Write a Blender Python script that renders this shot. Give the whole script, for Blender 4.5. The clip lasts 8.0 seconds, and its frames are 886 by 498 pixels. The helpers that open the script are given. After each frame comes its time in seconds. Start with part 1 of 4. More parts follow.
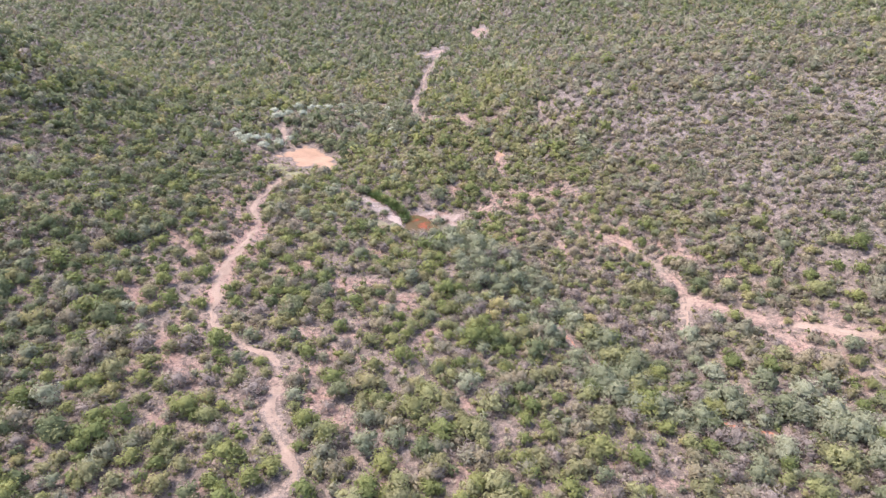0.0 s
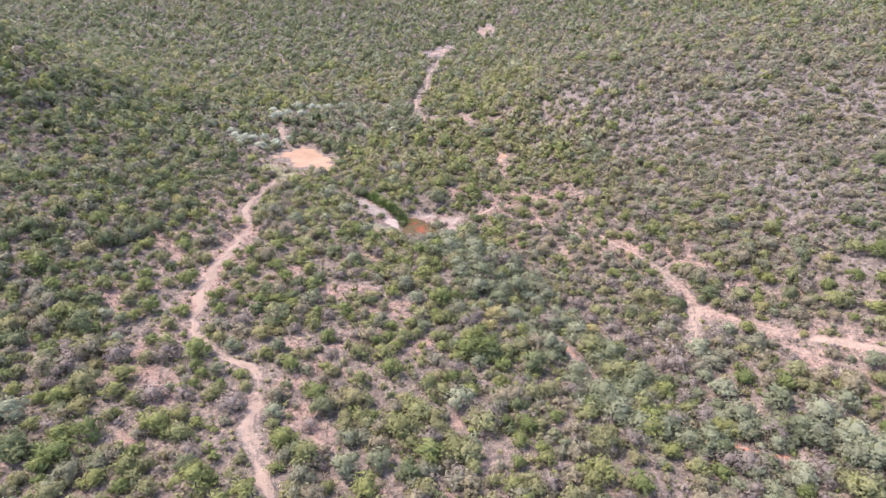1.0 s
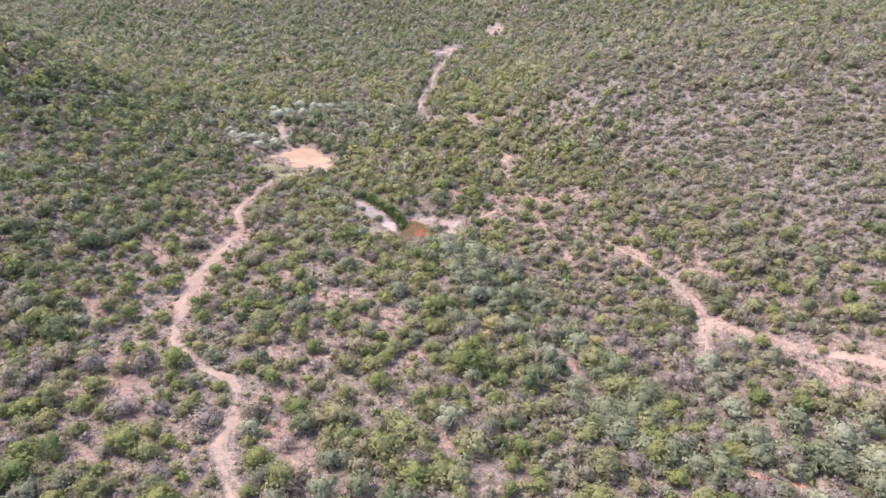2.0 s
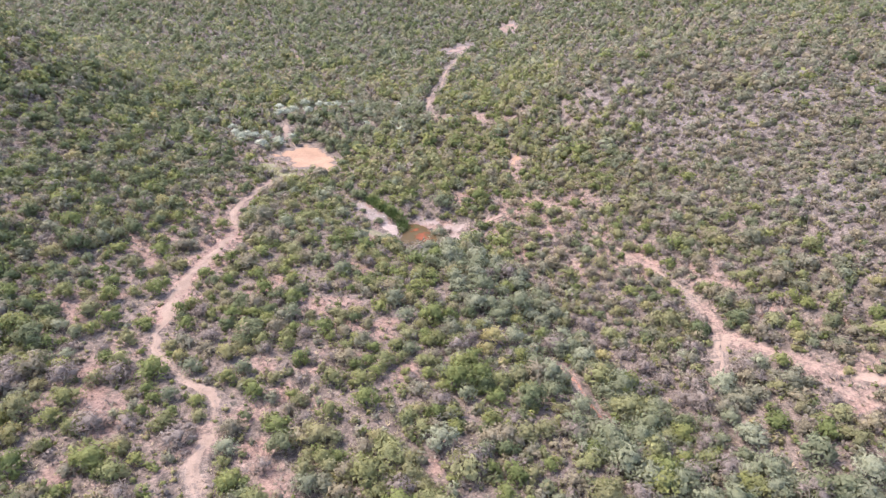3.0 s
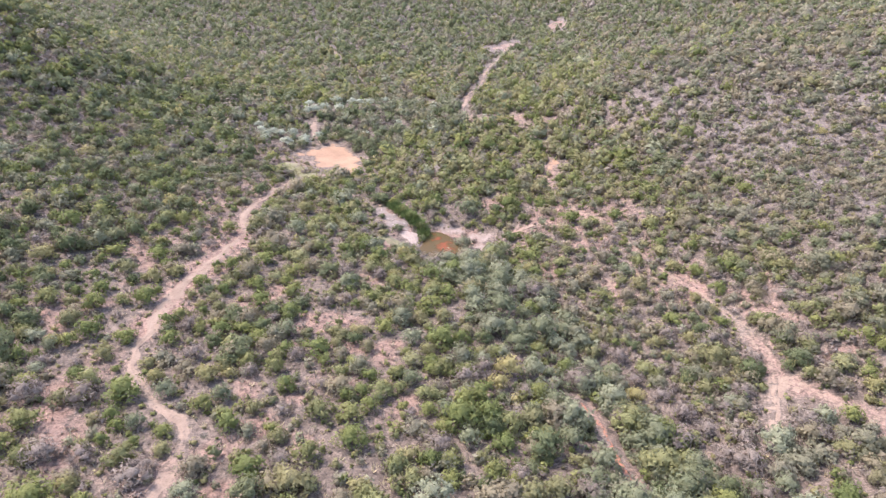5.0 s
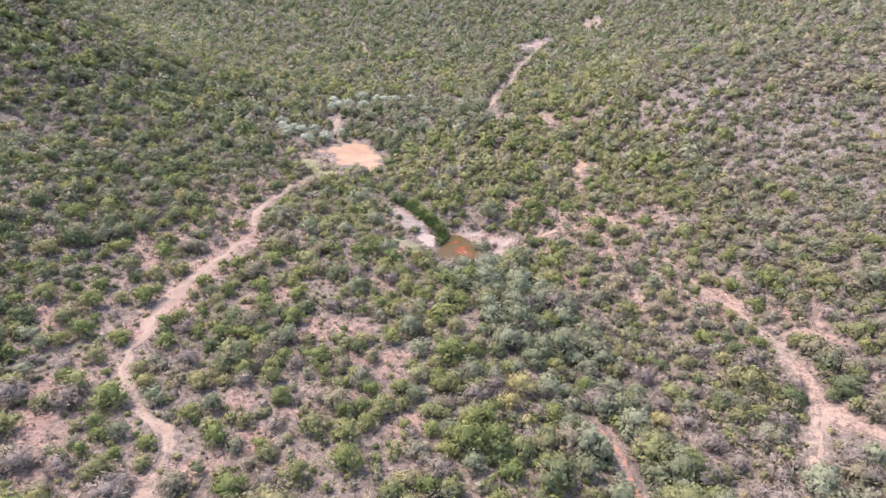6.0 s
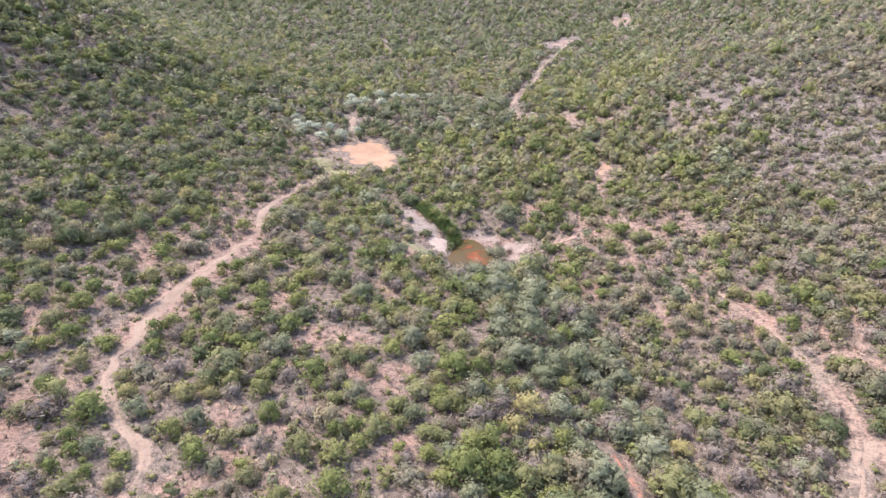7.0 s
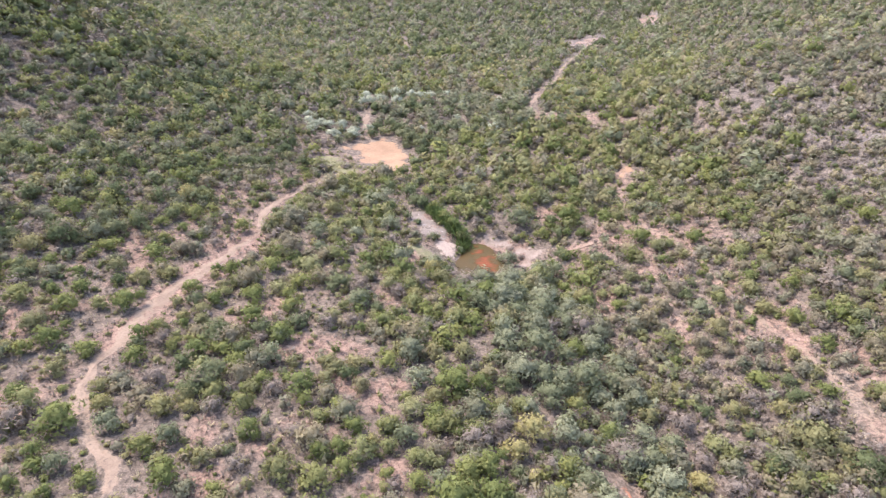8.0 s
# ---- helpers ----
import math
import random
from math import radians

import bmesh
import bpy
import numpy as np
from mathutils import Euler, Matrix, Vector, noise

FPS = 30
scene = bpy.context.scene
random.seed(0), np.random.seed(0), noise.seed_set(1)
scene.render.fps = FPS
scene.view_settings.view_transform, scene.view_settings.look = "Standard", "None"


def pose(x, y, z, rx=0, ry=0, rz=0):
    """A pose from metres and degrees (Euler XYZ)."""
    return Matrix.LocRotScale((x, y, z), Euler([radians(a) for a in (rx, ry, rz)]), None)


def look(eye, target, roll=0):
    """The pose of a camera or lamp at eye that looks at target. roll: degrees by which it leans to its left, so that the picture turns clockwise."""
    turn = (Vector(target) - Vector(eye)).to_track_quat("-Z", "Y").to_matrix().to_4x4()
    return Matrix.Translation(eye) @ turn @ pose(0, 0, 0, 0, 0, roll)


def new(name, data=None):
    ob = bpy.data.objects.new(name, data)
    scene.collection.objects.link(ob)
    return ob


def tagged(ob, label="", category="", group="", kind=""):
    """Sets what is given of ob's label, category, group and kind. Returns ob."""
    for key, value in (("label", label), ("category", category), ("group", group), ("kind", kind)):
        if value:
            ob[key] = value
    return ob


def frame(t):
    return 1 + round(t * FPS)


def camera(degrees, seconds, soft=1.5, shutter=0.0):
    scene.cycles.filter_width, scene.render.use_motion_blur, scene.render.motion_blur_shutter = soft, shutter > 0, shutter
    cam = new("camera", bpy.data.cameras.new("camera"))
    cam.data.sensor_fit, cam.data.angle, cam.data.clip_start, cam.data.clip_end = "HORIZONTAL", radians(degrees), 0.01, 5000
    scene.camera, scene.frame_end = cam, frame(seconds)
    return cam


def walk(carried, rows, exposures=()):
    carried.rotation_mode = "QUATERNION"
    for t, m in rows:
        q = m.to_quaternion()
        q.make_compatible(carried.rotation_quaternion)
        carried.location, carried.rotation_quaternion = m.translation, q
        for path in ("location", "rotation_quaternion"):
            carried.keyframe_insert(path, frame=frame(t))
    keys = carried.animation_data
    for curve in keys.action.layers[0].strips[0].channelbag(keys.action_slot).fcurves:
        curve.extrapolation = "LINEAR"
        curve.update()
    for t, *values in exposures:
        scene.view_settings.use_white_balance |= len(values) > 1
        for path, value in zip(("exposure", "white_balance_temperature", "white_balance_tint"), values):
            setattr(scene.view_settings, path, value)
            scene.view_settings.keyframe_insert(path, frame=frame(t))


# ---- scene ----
cam = camera(69.7, 8.0, soft=1.2)
PATH = [
    (0, (-0.294, 0.119, 70.523), (-0.288, 1.94, 69.698), 1.3),
    (0.5, (1.244, 3.535, 69.613), (1.236, 5.357, 68.788), 1.2),
    (1, (2.821, 7.252, 68.539), (2.798, 9.074, 67.716), 1.2),
    (1.5, (4.457, 10.667, 67.51), (4.417, 12.49, 66.689), 1.2),
    (3, (9.162, 21.901, 64.654), (9.055, 23.721, 63.832), 1.3),
    (3.5, (10.605, 25.45, 63.732), (10.465, 27.268, 62.911), 1.3),
    (4, (11.995, 29.376, 62.763), (11.815, 31.19, 61.942), 1.3),
    (4.5, (13.258, 32.991, 61.934), (13.041, 34.801, 61.112), 1.3),
    (4.7, (13.711, 34.449, 61.765), (13.479, 36.257, 60.942), 1.2),
    (6, (16.372, 44.447, 59.135), (16.018, 46.234, 58.309), 1.4),
    (6.5, (17.179, 48.168, 58.154), (16.783, 49.946, 57.328), 1.4),
    (7, (17.961, 52.124, 57.133), (17.529, 53.893, 56.306), 1.4),
    (7.5, (18.659, 55.875, 55.996), (18.194, 57.635, 55.169), 1.4),
    (8, (19.46, 59.939, 55.006), (18.956, 61.688, 54.178), 1.4),
]
# the picture turns slightly warmer towards the end
TONE = [(0, 2.17, 6400, 14), (4.5, 2.17, 6420, 14), (6.5, 2.16, 6500, 12), (8, 2.15, 6560, 10)]
walk(cam, [(t, look(eye, target, roll)) for t, eye, target, roll in PATH], TONE)

# ---- sky and sun ----
SUN_TO = Vector((-0.62, 0.16, 1.05)).normalized()
world = bpy.data.worlds.new("world")
scene.world = world
world.use_nodes = True
wt = world.node_tree
sky = wt.nodes.new("ShaderNodeTexSky")
sky.sky_type = "NISHITA"
sky.sun_disc = False
sky.sun_elevation = math.asin(SUN_TO.z)
sky.sun_rotation = math.atan2(SUN_TO.x, SUN_TO.y)
sky.air_density, sky.dust_density = 1.0, 2.0
wt.nodes["Background"].inputs[1].default_value = 0.15
wt.links.new(sky.outputs[0], wt.nodes["Background"].inputs[0])
sun = new("sun", bpy.data.lights.new("sun", "SUN"))
sun.data.energy, sun.data.angle, sun.data.color = 1.8, radians(0.6), (1.0, 0.945, 0.885)
sun.matrix_world = look((-80, 120, 200), Vector((-80, 120, 200)) - SUN_TO)

# ---- shape of the land ----
# broad swells: x, y, reach, height
SWELLS = [
    (-9.5, 185.5, 4.0, -1.7),
    (-7.5, 175.5, 5.0, -1.0),
    (-54, 238, 32, -3.7),
    (-12, 273, 32, 2.8),
    (-92, 150, 35, 2.2),
    (-102, 160, 22, 2.4),
    (-106, 252, 24, -2.6),
    (-77, 355, 45, 1.5),
    (24, 450, 45, -3.0),
    (-139, 315, 45, -3.2),
    (74, 150, 30, 3.0),
    (87, 345, 45, -3.3),
    (46, 278, 32, 4.1),
    (105, 196, 35, -1.9),
    (20, 224, 25, -0.3),
    (-12, 335, 35, 1.8),
    (-5, 410, 40, 1.4),
    (40, 130, 30, -3.2),
    (-45, 120, 40, 0.2),
    (-15, 178, 14, -0.1),
]


def softplus(u, s):
    return s * np.logaddexp(0, u / s)


def lattice(ix, iy, seed):
    n = (ix.astype(np.int64) * 374761393 + iy.astype(np.int64) * 668265263 + seed * 974711) & 0x7FFFFFFF
    n = ((n ^ (n >> 13)) * 1274126177) & 0x7FFFFFFF
    return ((n ^ (n >> 16)) & 0xFFFF) / 65535.0


def vnoise(x, y, size, seed=0):
    """Smooth noise, 0 to 1, with features of that size in metres."""
    u, v = np.asarray(x, float) / size, np.asarray(y, float) / size
    iu, iv = np.floor(u), np.floor(v)
    fu, fv = u - iu, v - iv
    fu, fv = fu * fu * (3 - 2 * fu), fv * fv * (3 - 2 * fv)
    a, b = lattice(iu, iv, seed), lattice(iu + 1, iv, seed)
    c, d = lattice(iu, iv + 1, seed), lattice(iu + 1, iv + 1, seed)
    return (a * (1 - fu) + b * fu) * (1 - fv) + (c * (1 - fu) + d * fu) * fv


def hill_foot(y):
    """Where the eastern hillside begins."""
    return 68.772 - 0.478 * 120 * np.tanh((y - 150) / 120)


def height(x, y):
    x, y = np.asarray(x, float), np.asarray(y, float)
    yy = np.where(y < 620, y, 620 + 150 * (1 - np.exp(-np.maximum(y - 620, 0) / 150)))
    z = 0.065 * softplus(yy - 170, 30) + 0.102 * softplus(yy - 430, 35) - 1.039
    d = softplus(x - hill_foot(y), 12)
    z = z + 0.843 * d / (1 + d * 0.015)
    reach = np.where(y < 220, 200, 97.185)
    z = z + 70 * np.exp(-((x + 237.485) / 91.296) ** 2 - ((y - 220) / reach) ** 2)
    z = z - 3.941 * np.exp(-((x + 3) / 16) ** 2 - ((y - 180) / 14) ** 2)
    z = z - 2 * np.exp(-((x - 40 + 0.45 * (y - 110)) / 14) ** 2) / (1 + np.exp(np.minimum((y - 190) / 10, 60)))
    for sx, sy, reach, rise in SWELLS:
        z = z + rise * np.exp(-((x - sx) ** 2 + (y - sy) ** 2) / reach ** 2)
    return z + 0.35 * (vnoise(x, y, 11, 3) - 0.5)


def ground_z(x, y):
    return float(height(np.array([x]), np.array([y]))[0])


# ---- the plan: tracks, bare ground, stream ----
LEFT_TRACK = [(-26, 58), (-24.4, 66), (-22.3, 72.7), (-22.6, 76.5), (-24.7, 80.3), (-27.2, 84.5), (-29.2, 89.5), (-29.8, 95),
              (-30.8, 100.5), (-33.4, 104.2), (-38, 106.2), (-42.8, 109.8), (-47.2, 114.3), (-49.4, 119.5), (-50.7, 127), (-52.1, 135),
              (-52.5, 142), (-52, 150), (-52, 160), (-52.6, 168), (-55.3, 174), (-56.8, 182), (-56, 190), (-55.8, 197), (-54.6, 203)]
CLEARING_PATH = [(-54.6, 203), (-55.6, 208), (-52, 211.5), (-48, 214.5), (-45, 218.5)]
RIGHT_TRACK = [(53.4, 117), (54.9, 124), (57, 131), (56.6, 135), (55.7, 139.8), (54, 145), (51.2, 150.7), (48.4, 155.8),
               (45.1, 160.6), (43.1, 165.5)]
UPPER_PATH = [(43.1, 165.5), (38.7, 175), (36.1, 182), (31.8, 189), (26.4, 195.7), (22, 203.5), (20.3, 215), (20.8, 225), (19.8, 231), (16.4, 240.6), (12.5, 250.6), (7.9, 264), (3.8, 269.5),
              (-2.5, 269.5), (-5.7, 268)]
VALLEY_PATH = [(3.8, 269.5), (-2.5, 269.5), (-6.5, 269), (-12.7, 275), (-14, 287), (-14.4, 304), (-11.2, 324), (-10.9, 352), (-8.1, 372), (-4.5, 402)]
EAST_TRACK = [(57, 131), (59.4, 128), (61.8, 126.2), (64.5, 123.8), (67.5, 121.6), (70.4, 120), (74, 118), (77.5, 115.6), (82.8, 112.1), (88, 108.6), (97, 103)]
LOWER_TRACK = [(64.5, 123.8), (66.3, 120.6), (68.2, 115.8), (70.2, 112.6), (73.5, 109), (78.4, 104), (83, 98.5), (90, 91)]
EAST_TRACK = [(57, 131), (60.3, 127), (64.1, 123.6), (68.5, 120), (72.7, 116.5), (77, 113.6), (81.8, 110), (87, 106.6), (96, 101)]
BRANCH_PATH = [(-31.9, 299), (-24.8, 286.5), (-17.9, 277.4), (-13, 275)]
NORTH_PATH = [(-57, 243), (-60.3, 247.5), (-65.4, 255.5), (-68.2, 264.5)]
FAR_PATH = [(-106, 404), (-95, 381), (-84.4, 357.7)]
SIDE_PATH = [(10, 185.5), (13, 187), (18.3, 189.7), (21.2, 192.3), (26.4, 195.7)]
SAND_TRAIL = [(27.3, 179.7), (28.6, 175.3), (29.9, 169.9), (31.8, 163.4), (32.5, 158.7), (33.2, 153.6)]
GULLY = [(23.6, 127.5), (24.9, 125.3), (27.3, 120.6), (29.6, 116), (31.7, 111.3), (33.4, 106.8), (35, 102.5)]
GULLY = [(24, 125), (26, 122.5), (28, 119), (29.3, 114), (30.6, 109.4), (32.4, 104.7)]
LOWER_GULLY = [(43.5, 93), (47, 90.8), (52, 89), (60, 85.6)]
STREAM = [(0, 172), (8, 157), (17, 141), (25, 125), (30, 111), (38, 99), (48, 90), (62, 84), (85, 74)]

# bare ground: from x, y to x, y, half-width, how bare
BARE_A = [
    (-35.9, 72.2, -34.4, 69, 0.9, 0.7), (3.4, 73.4, 4.2, 73.1, 1.5, 0.7), (34.7, 73.5, 36.2, 72.8, 1.5, 0.6), (-6.6, 75.4, -7.1, 71, 1.4, 0.8),
    (30.9, 76.7, 31.6, 76.3, 1, 0.6), (-53.8, 77.1, -52.8, 76.3, 1.1, 0.7), (-64.1, 77.5, -63.3, 76.4, 1.1, 0.7), (28.7, 80.4, 28.2, 77.8, 0.8, 0.7),
    (7.8, 83.8, 8, 83.1, 0.8, 0.7), (-67.1, 89.1, -66.1, 88.3, 1.1, 0.6), (-47.1, 91.3, -46.1, 84, 1.4, 0.7), (4.8, 91.8, 5.4, 90.4, 1.3, 0.8),
    (-22, 92.9, -17.1, 86.8, 2, 0.85), (-47.3, 97.2, -44.7, 91.6, 1.8, 0.8), (-60.5, 97.8, -57.1, 97, 1.1, 0.7),
]
BARE_B = [
    (-26.2, 98.4, -22.7, 105.3, 1.4, 0.85), (77.4, 101.4, 77.2, 95.3, 1.2, 0.7), (-46.4, 102.6, -46.3, 101.7, 1.4, 0.6), (-15.3, 103.6, -14.1, 103, 1.4, 0.7),
    (-18.7, 105.4, -15.6, 106.3, 0.8, 0.7), (-54.6, 106.3, -48.2, 98.1, 1.7, 0.85), (-50.3, 107, -50.3, 107, 1.7, 0.7), (-22, 108.1, -20.4, 105, 1.1, 0.7),
    (68.1, 108.4, 74.6, 108.3, 1.1, 0.8), (75.7, 110.6, 86.1, 106.4, 1.2, 0.6), (-3.8, 111.4, -3.2, 110.8, 1, 0.6), (-18.6, 112.6, -18, 112.9, 1, 0.8),
    (-49.9, 114.8, -52.4, 111.5, 0.9, 0.8), (-2.4, 114.9, -2.2, 114.4, 1.4, 0.8), (-27.7, 115.2, -25.5, 112, 1.4, 0.7),
]
BARE_C = [
    (-12.7, 117.6, -10.8, 116.6, 1.4, 0.7), (-18.6, 118.1, -14, 118.6, 1, 0.7), (-13.4, 118.1, -10.3, 116, 1.2, 0.8), (78, 118.2, 89.7, 111.9, 0.9, 0.6),
    (-66.3, 122.9, -69.8, 124.2, 1.2, 0.8), (65.4, 124.2, 86.4, 107, 0.8, 0.6), (-67, 125.3, -64.3, 120.1, 1.5, 0.8), (-25.6, 126.4, -23.9, 127.4, 1.5, 0.8),
    (6.1, 126.5, 8.5, 123.5, 0.6, 0.7), (-11.7, 127.1, -8.4, 126.2, 1.9, 0.8), (-15.9, 127.6, -7.1, 129.4, 1.3, 0.9), (-25.3, 127.6, -24, 127.9, 1.3, 0.7),
    (-68.9, 128.2, -61.4, 123.4, 1.6, 0.8), (-61.9, 131.8, -61.1, 132.9, 1.5, 0.9), (77.9, 132.1, 77.7, 125.6, 1.2, 0.5),
]
BARE_D = [
    (-24.9, 132.6, -17.5, 137.1, 1.9, 0.85), (-51.4, 132.6, -50.4, 128.7, 0.9, 0.9), (-62.7, 135.3, -63.5, 139.5, 0.9, 0.8), (-24.5, 135.3, -16.5, 136.4, 1.6, 0.8),
    (-37.5, 138.6, -33.3, 144.2, 1.5, 0.8), (-40.3, 139.3, -34.4, 144.3, 1.7, 0.8), (-70.7, 140.3, -70.1, 140.3, 1.1, 0.6), (40.6, 146.4, 40.7, 145.1, 0.7, 0.7),
    (100.3, 149.8, 95, 141.3, 1.5, 0.5), (-71.7, 150.6, -63.1, 145.5, 1.8, 0.85), (-25.2, 151.8, -24.8, 151.4, 0.9, 0.6), (-18.1, 153.1, -16.5, 151.7, 1.3, 0.8),
    (57.1, 154, 57.4, 149.2, 0.9, 0.5), (-71.3, 154.4, -68.1, 150.9, 1.6, 0.7), (55, 154.9, 55.8, 144.6, 0.9, 0.5),
]
BARE_E = [
    (41.3, 155, 42.4, 154.2, 1, 0.7), (32.2, 155.2, 31.4, 151.9, 0.8, 0.7), (47.6, 156.1, 46.4, 152.3, 1, 0.8), (62.5, 156.2, 59.9, 144.8, 0.9, 0.7),
    (-67.4, 157.4, -58.5, 155.9, 1.8, 0.8), (-48.5, 164.2, -49.9, 152.5, 0.9, 0.9), (-18.8, 167, -18.6, 173.4, 1.5, 0.8), (47.4, 167.3, 49.7, 165.7, 1, 0.8),
    (46, 167.7, 49.3, 154.9, 1.2, 0.8), (-17.3, 168, -18.5, 176.8, 1.2, 0.7), (29.5, 168.3, 31.3, 160, 0.8, 0.7), (29, 170.9, 33.3, 156.7, 0.8, 0.7),
    (99.4, 171.2, 90.5, 157.8, 1.5, 0.4), (18.6, 172, 20.1, 162.6, 0.9, 0.8), (20.3, 173.3, 20.1, 161.9, 1.5, 0.7),
]
BARE_F = [
    (10.7, 174.4, 11.2, 179.5, 0.9, 0.7), (36.5, 178.1, 38.2, 173.9, 0.8, 0.7), (-70, 182.8, -54.8, 160.7, 2.7, 0.6), (42.9, 186.2, 42.1, 170.4, 1.1, 0.5),
    (13.5, 186.5, 20, 191.5, 1.3, 0.7), (-8.5, 186.8, -4.6, 186.7, 1.8, 0.9), (-2.1, 187.3, 3.1, 179.7, 1.9, 1), (11.3, 187.4, 20.4, 189.1, 1.1, 0.9),
    (-21.7, 190.7, -15.2, 182.7, 1.3, 1), (31.6, 192, 32.6, 184.6, 1, 0.7), (29.1, 193.5, 31.3, 182.6, 1.6, 0.6), (3.9, 198.5, 5.8, 202, 1.5, 0.6),
    (21, 199.3, 24.6, 199.9, 1, 0.6), (3, 201, 7.9, 203.9, 1.9, 0.8), (122.7, 214.9, 115.1, 179, 2.2, 0.35),
]
BARE_G = [
    (97.4, 220.1, 93.8, 187.1, 2.0, 0.3),
]
BARE_FAR = [
    (-52, 124, -52, 165, 2.5, 0.8), (-56, 165, -57, 200, 2.2, 0.55), (-62, 166, -62, 200, 5.5, 0.5), (-55, 205, -48, 214, 2.0, 0.6), (-72, 224, -58, 226, 4.0, 0.45),
    (20, 231, 20, 205, 1.6, 0.6), (56, 140, 58, 128, 1.2, 0.6), (58, 128, 92, 104, 1.2, 0.6),
    (-14, 270, 8, 268, 3.0, 0.7), (12, 262, 24, 262, 4.0, 0.5), (-12, 300, -4, 290, 4.0, 0.5), (-9, 406, -3, 418, 8.0, 0.8), (22, 434, 21, 452, 5.0, 0.6),
    (-193, 404, -177, 395, 7.0, 0.7), (-176, 421, -164, 415, 6.0, 0.6), (-146, 374, -116, 360, 9.0, 0.6), (-120, 400, -90, 380, 14.0, 0.3),
]
BARE_EAST = [
    (57.5, 131, 70, 119.5, 0.8, 0.6), (70, 120, 84, 111.5, 1.2, 0.6), (66.7, 120, 69.7, 113, 1.0, 0.6), (69.7, 113, 79, 103.5, 1.2, 0.65), (72, 117, 82, 107, 2.0, 0.4),
    (55.6, 153.6, 56.3, 149.6, 1.0, 0.8), (60.2, 148.8, 58.6, 144.5, 1.2, 0.8), (49.2, 168.5, 50.5, 166, 1.0, 0.7), (40.5, 175.1, 41, 172, 1.0, 0.7), (60.4, 146, 62, 144, 1.0, 0.8),
    (65, 142.2, 66, 140, 1.0, 0.7), (75.4, 129.3, 77, 127, 1.2, 0.7), (68.2, 134.8, 65.4, 133.5, 1.0, 0.7), (26.5, 122.3, 33.4, 106.8, 0.6, 0.6),
]
BARE = BARE_EAST + BARE_A + BARE_B + BARE_C + BARE_D + BARE_E + BARE_F + BARE_G + BARE_FAR


def to_segment(x, y, x0, y0, x1, y1):
    """Distance from points to a segment."""
    dx, dy = x1 - x0, y1 - y0
    s = np.clip(((x - x0) * dx + (y - y0) * dy) / (dx * dx + dy * dy + 1e-9), 0, 1)
    return np.hypot(x - x0 - s * dx, y - y0 - s * dy)


def to_line(x, y, line):
    d = np.full(np.shape(x), 1e9)
    for (x0, y0), (x1, y1) in zip(line, line[1:]):
        d = np.minimum(d, to_segment(x, y, x0, y0, x1, y1))
    return d


def bareness(x, y):
    """0 on overgrown ground, 1 on bare soil."""
    b = np.zeros(np.shape(x))
    wob = 3.0 * (vnoise(x, y, 4.0, 11) - 0.5) + 2.0 * (vnoise(x, y, 1.8, 12) - 0.5)
    for x0, y0, x1, y1, r, much in BARE:
        b = np.maximum(b, much * np.clip((1.25 * r + 0.3 - to_segment(x, y, x0, y0, x1, y1) + wob) / 2.0 + 0.5, 0, 1))
    grain = vnoise(x, y, 13, 21) * 0.6 + vnoise(x, y, 5.5, 22) * 0.4
    patchy = np.clip((grain - 0.60) * 7, 0, 1)
    flat = np.clip((-20 - x) / 10, 0, 1) * np.clip((x + 70) / 10, 0, 1) * np.clip((172 - y) / 25, 0, 1)
    b = np.maximum(b, 0.5 * flat * np.clip((grain - 0.52) * 6, 0, 1))
    glade = np.clip((x - 8) / 8, 0, 1) * np.clip((hill_foot(y) - 2 - x) / 8, 0, 1) * np.clip((y - 148) / 10, 0, 1) * np.clip((214 - y) / 10, 0, 1)
    b = np.maximum(b, 0.65 * glade * np.clip((grain - 0.42) * 6, 0, 1))
    steep = np.clip((x - hill_foot(y) - 26) / 40, 0, 1) * np.clip((340 - y) / 60, 0, 1)
    b = np.maximum(b, 0.50 * steep * np.clip((grain - 0.42) * 5, 0, 1))
    return np.maximum(b, 0.3 * patchy)


def stoniness(x, y):
    """0 on the valley floor, 1 on the rubble of the hillsides."""
    east = np.clip((x - hill_foot(y) - 4) / 22, 0, 1) * np.clip((400 - y) / 60, 0.5, 1)
    return np.maximum(east, np.clip((y - 330) / 80, 0, 1))


# ---- materials ----
def material(name, rough=0.9):
    m = bpy.data.materials.new(name)
    m.use_nodes = True
    t = m.node_tree
    b = t.nodes["Principled BSDF"]
    b.inputs["Roughness"].default_value = rough
    b.inputs["Specular IOR Level"].default_value = 0.25
    return m, t, b


def ramp(t, fac, stops):
    r = t.nodes.new("ShaderNodeValToRGB")
    el = r.color_ramp.elements
    while len(el) < len(stops):
        el.new(0.5)
    for e, (at, c) in zip(el, stops):
        e.position, e.color = at, (*c, 1)
    t.links.new(fac, r.inputs[0])
    return r.outputs[0]


def noise_tex(t, size, detail=4, rough=0.6, coords=None):
    n = t.nodes.new("ShaderNodeTexNoise")
    n.inputs["Scale"].default_value = 1.0 / size
    n.inputs["Detail"].default_value = detail
    n.inputs["Roughness"].default_value = rough
    if coords is None:
        g = t.nodes.new("ShaderNodeNewGeometry")
        coords = g.outputs["Position"]
    t.links.new(coords, n.inputs["Vector"])
    return n.outputs["Fac"]


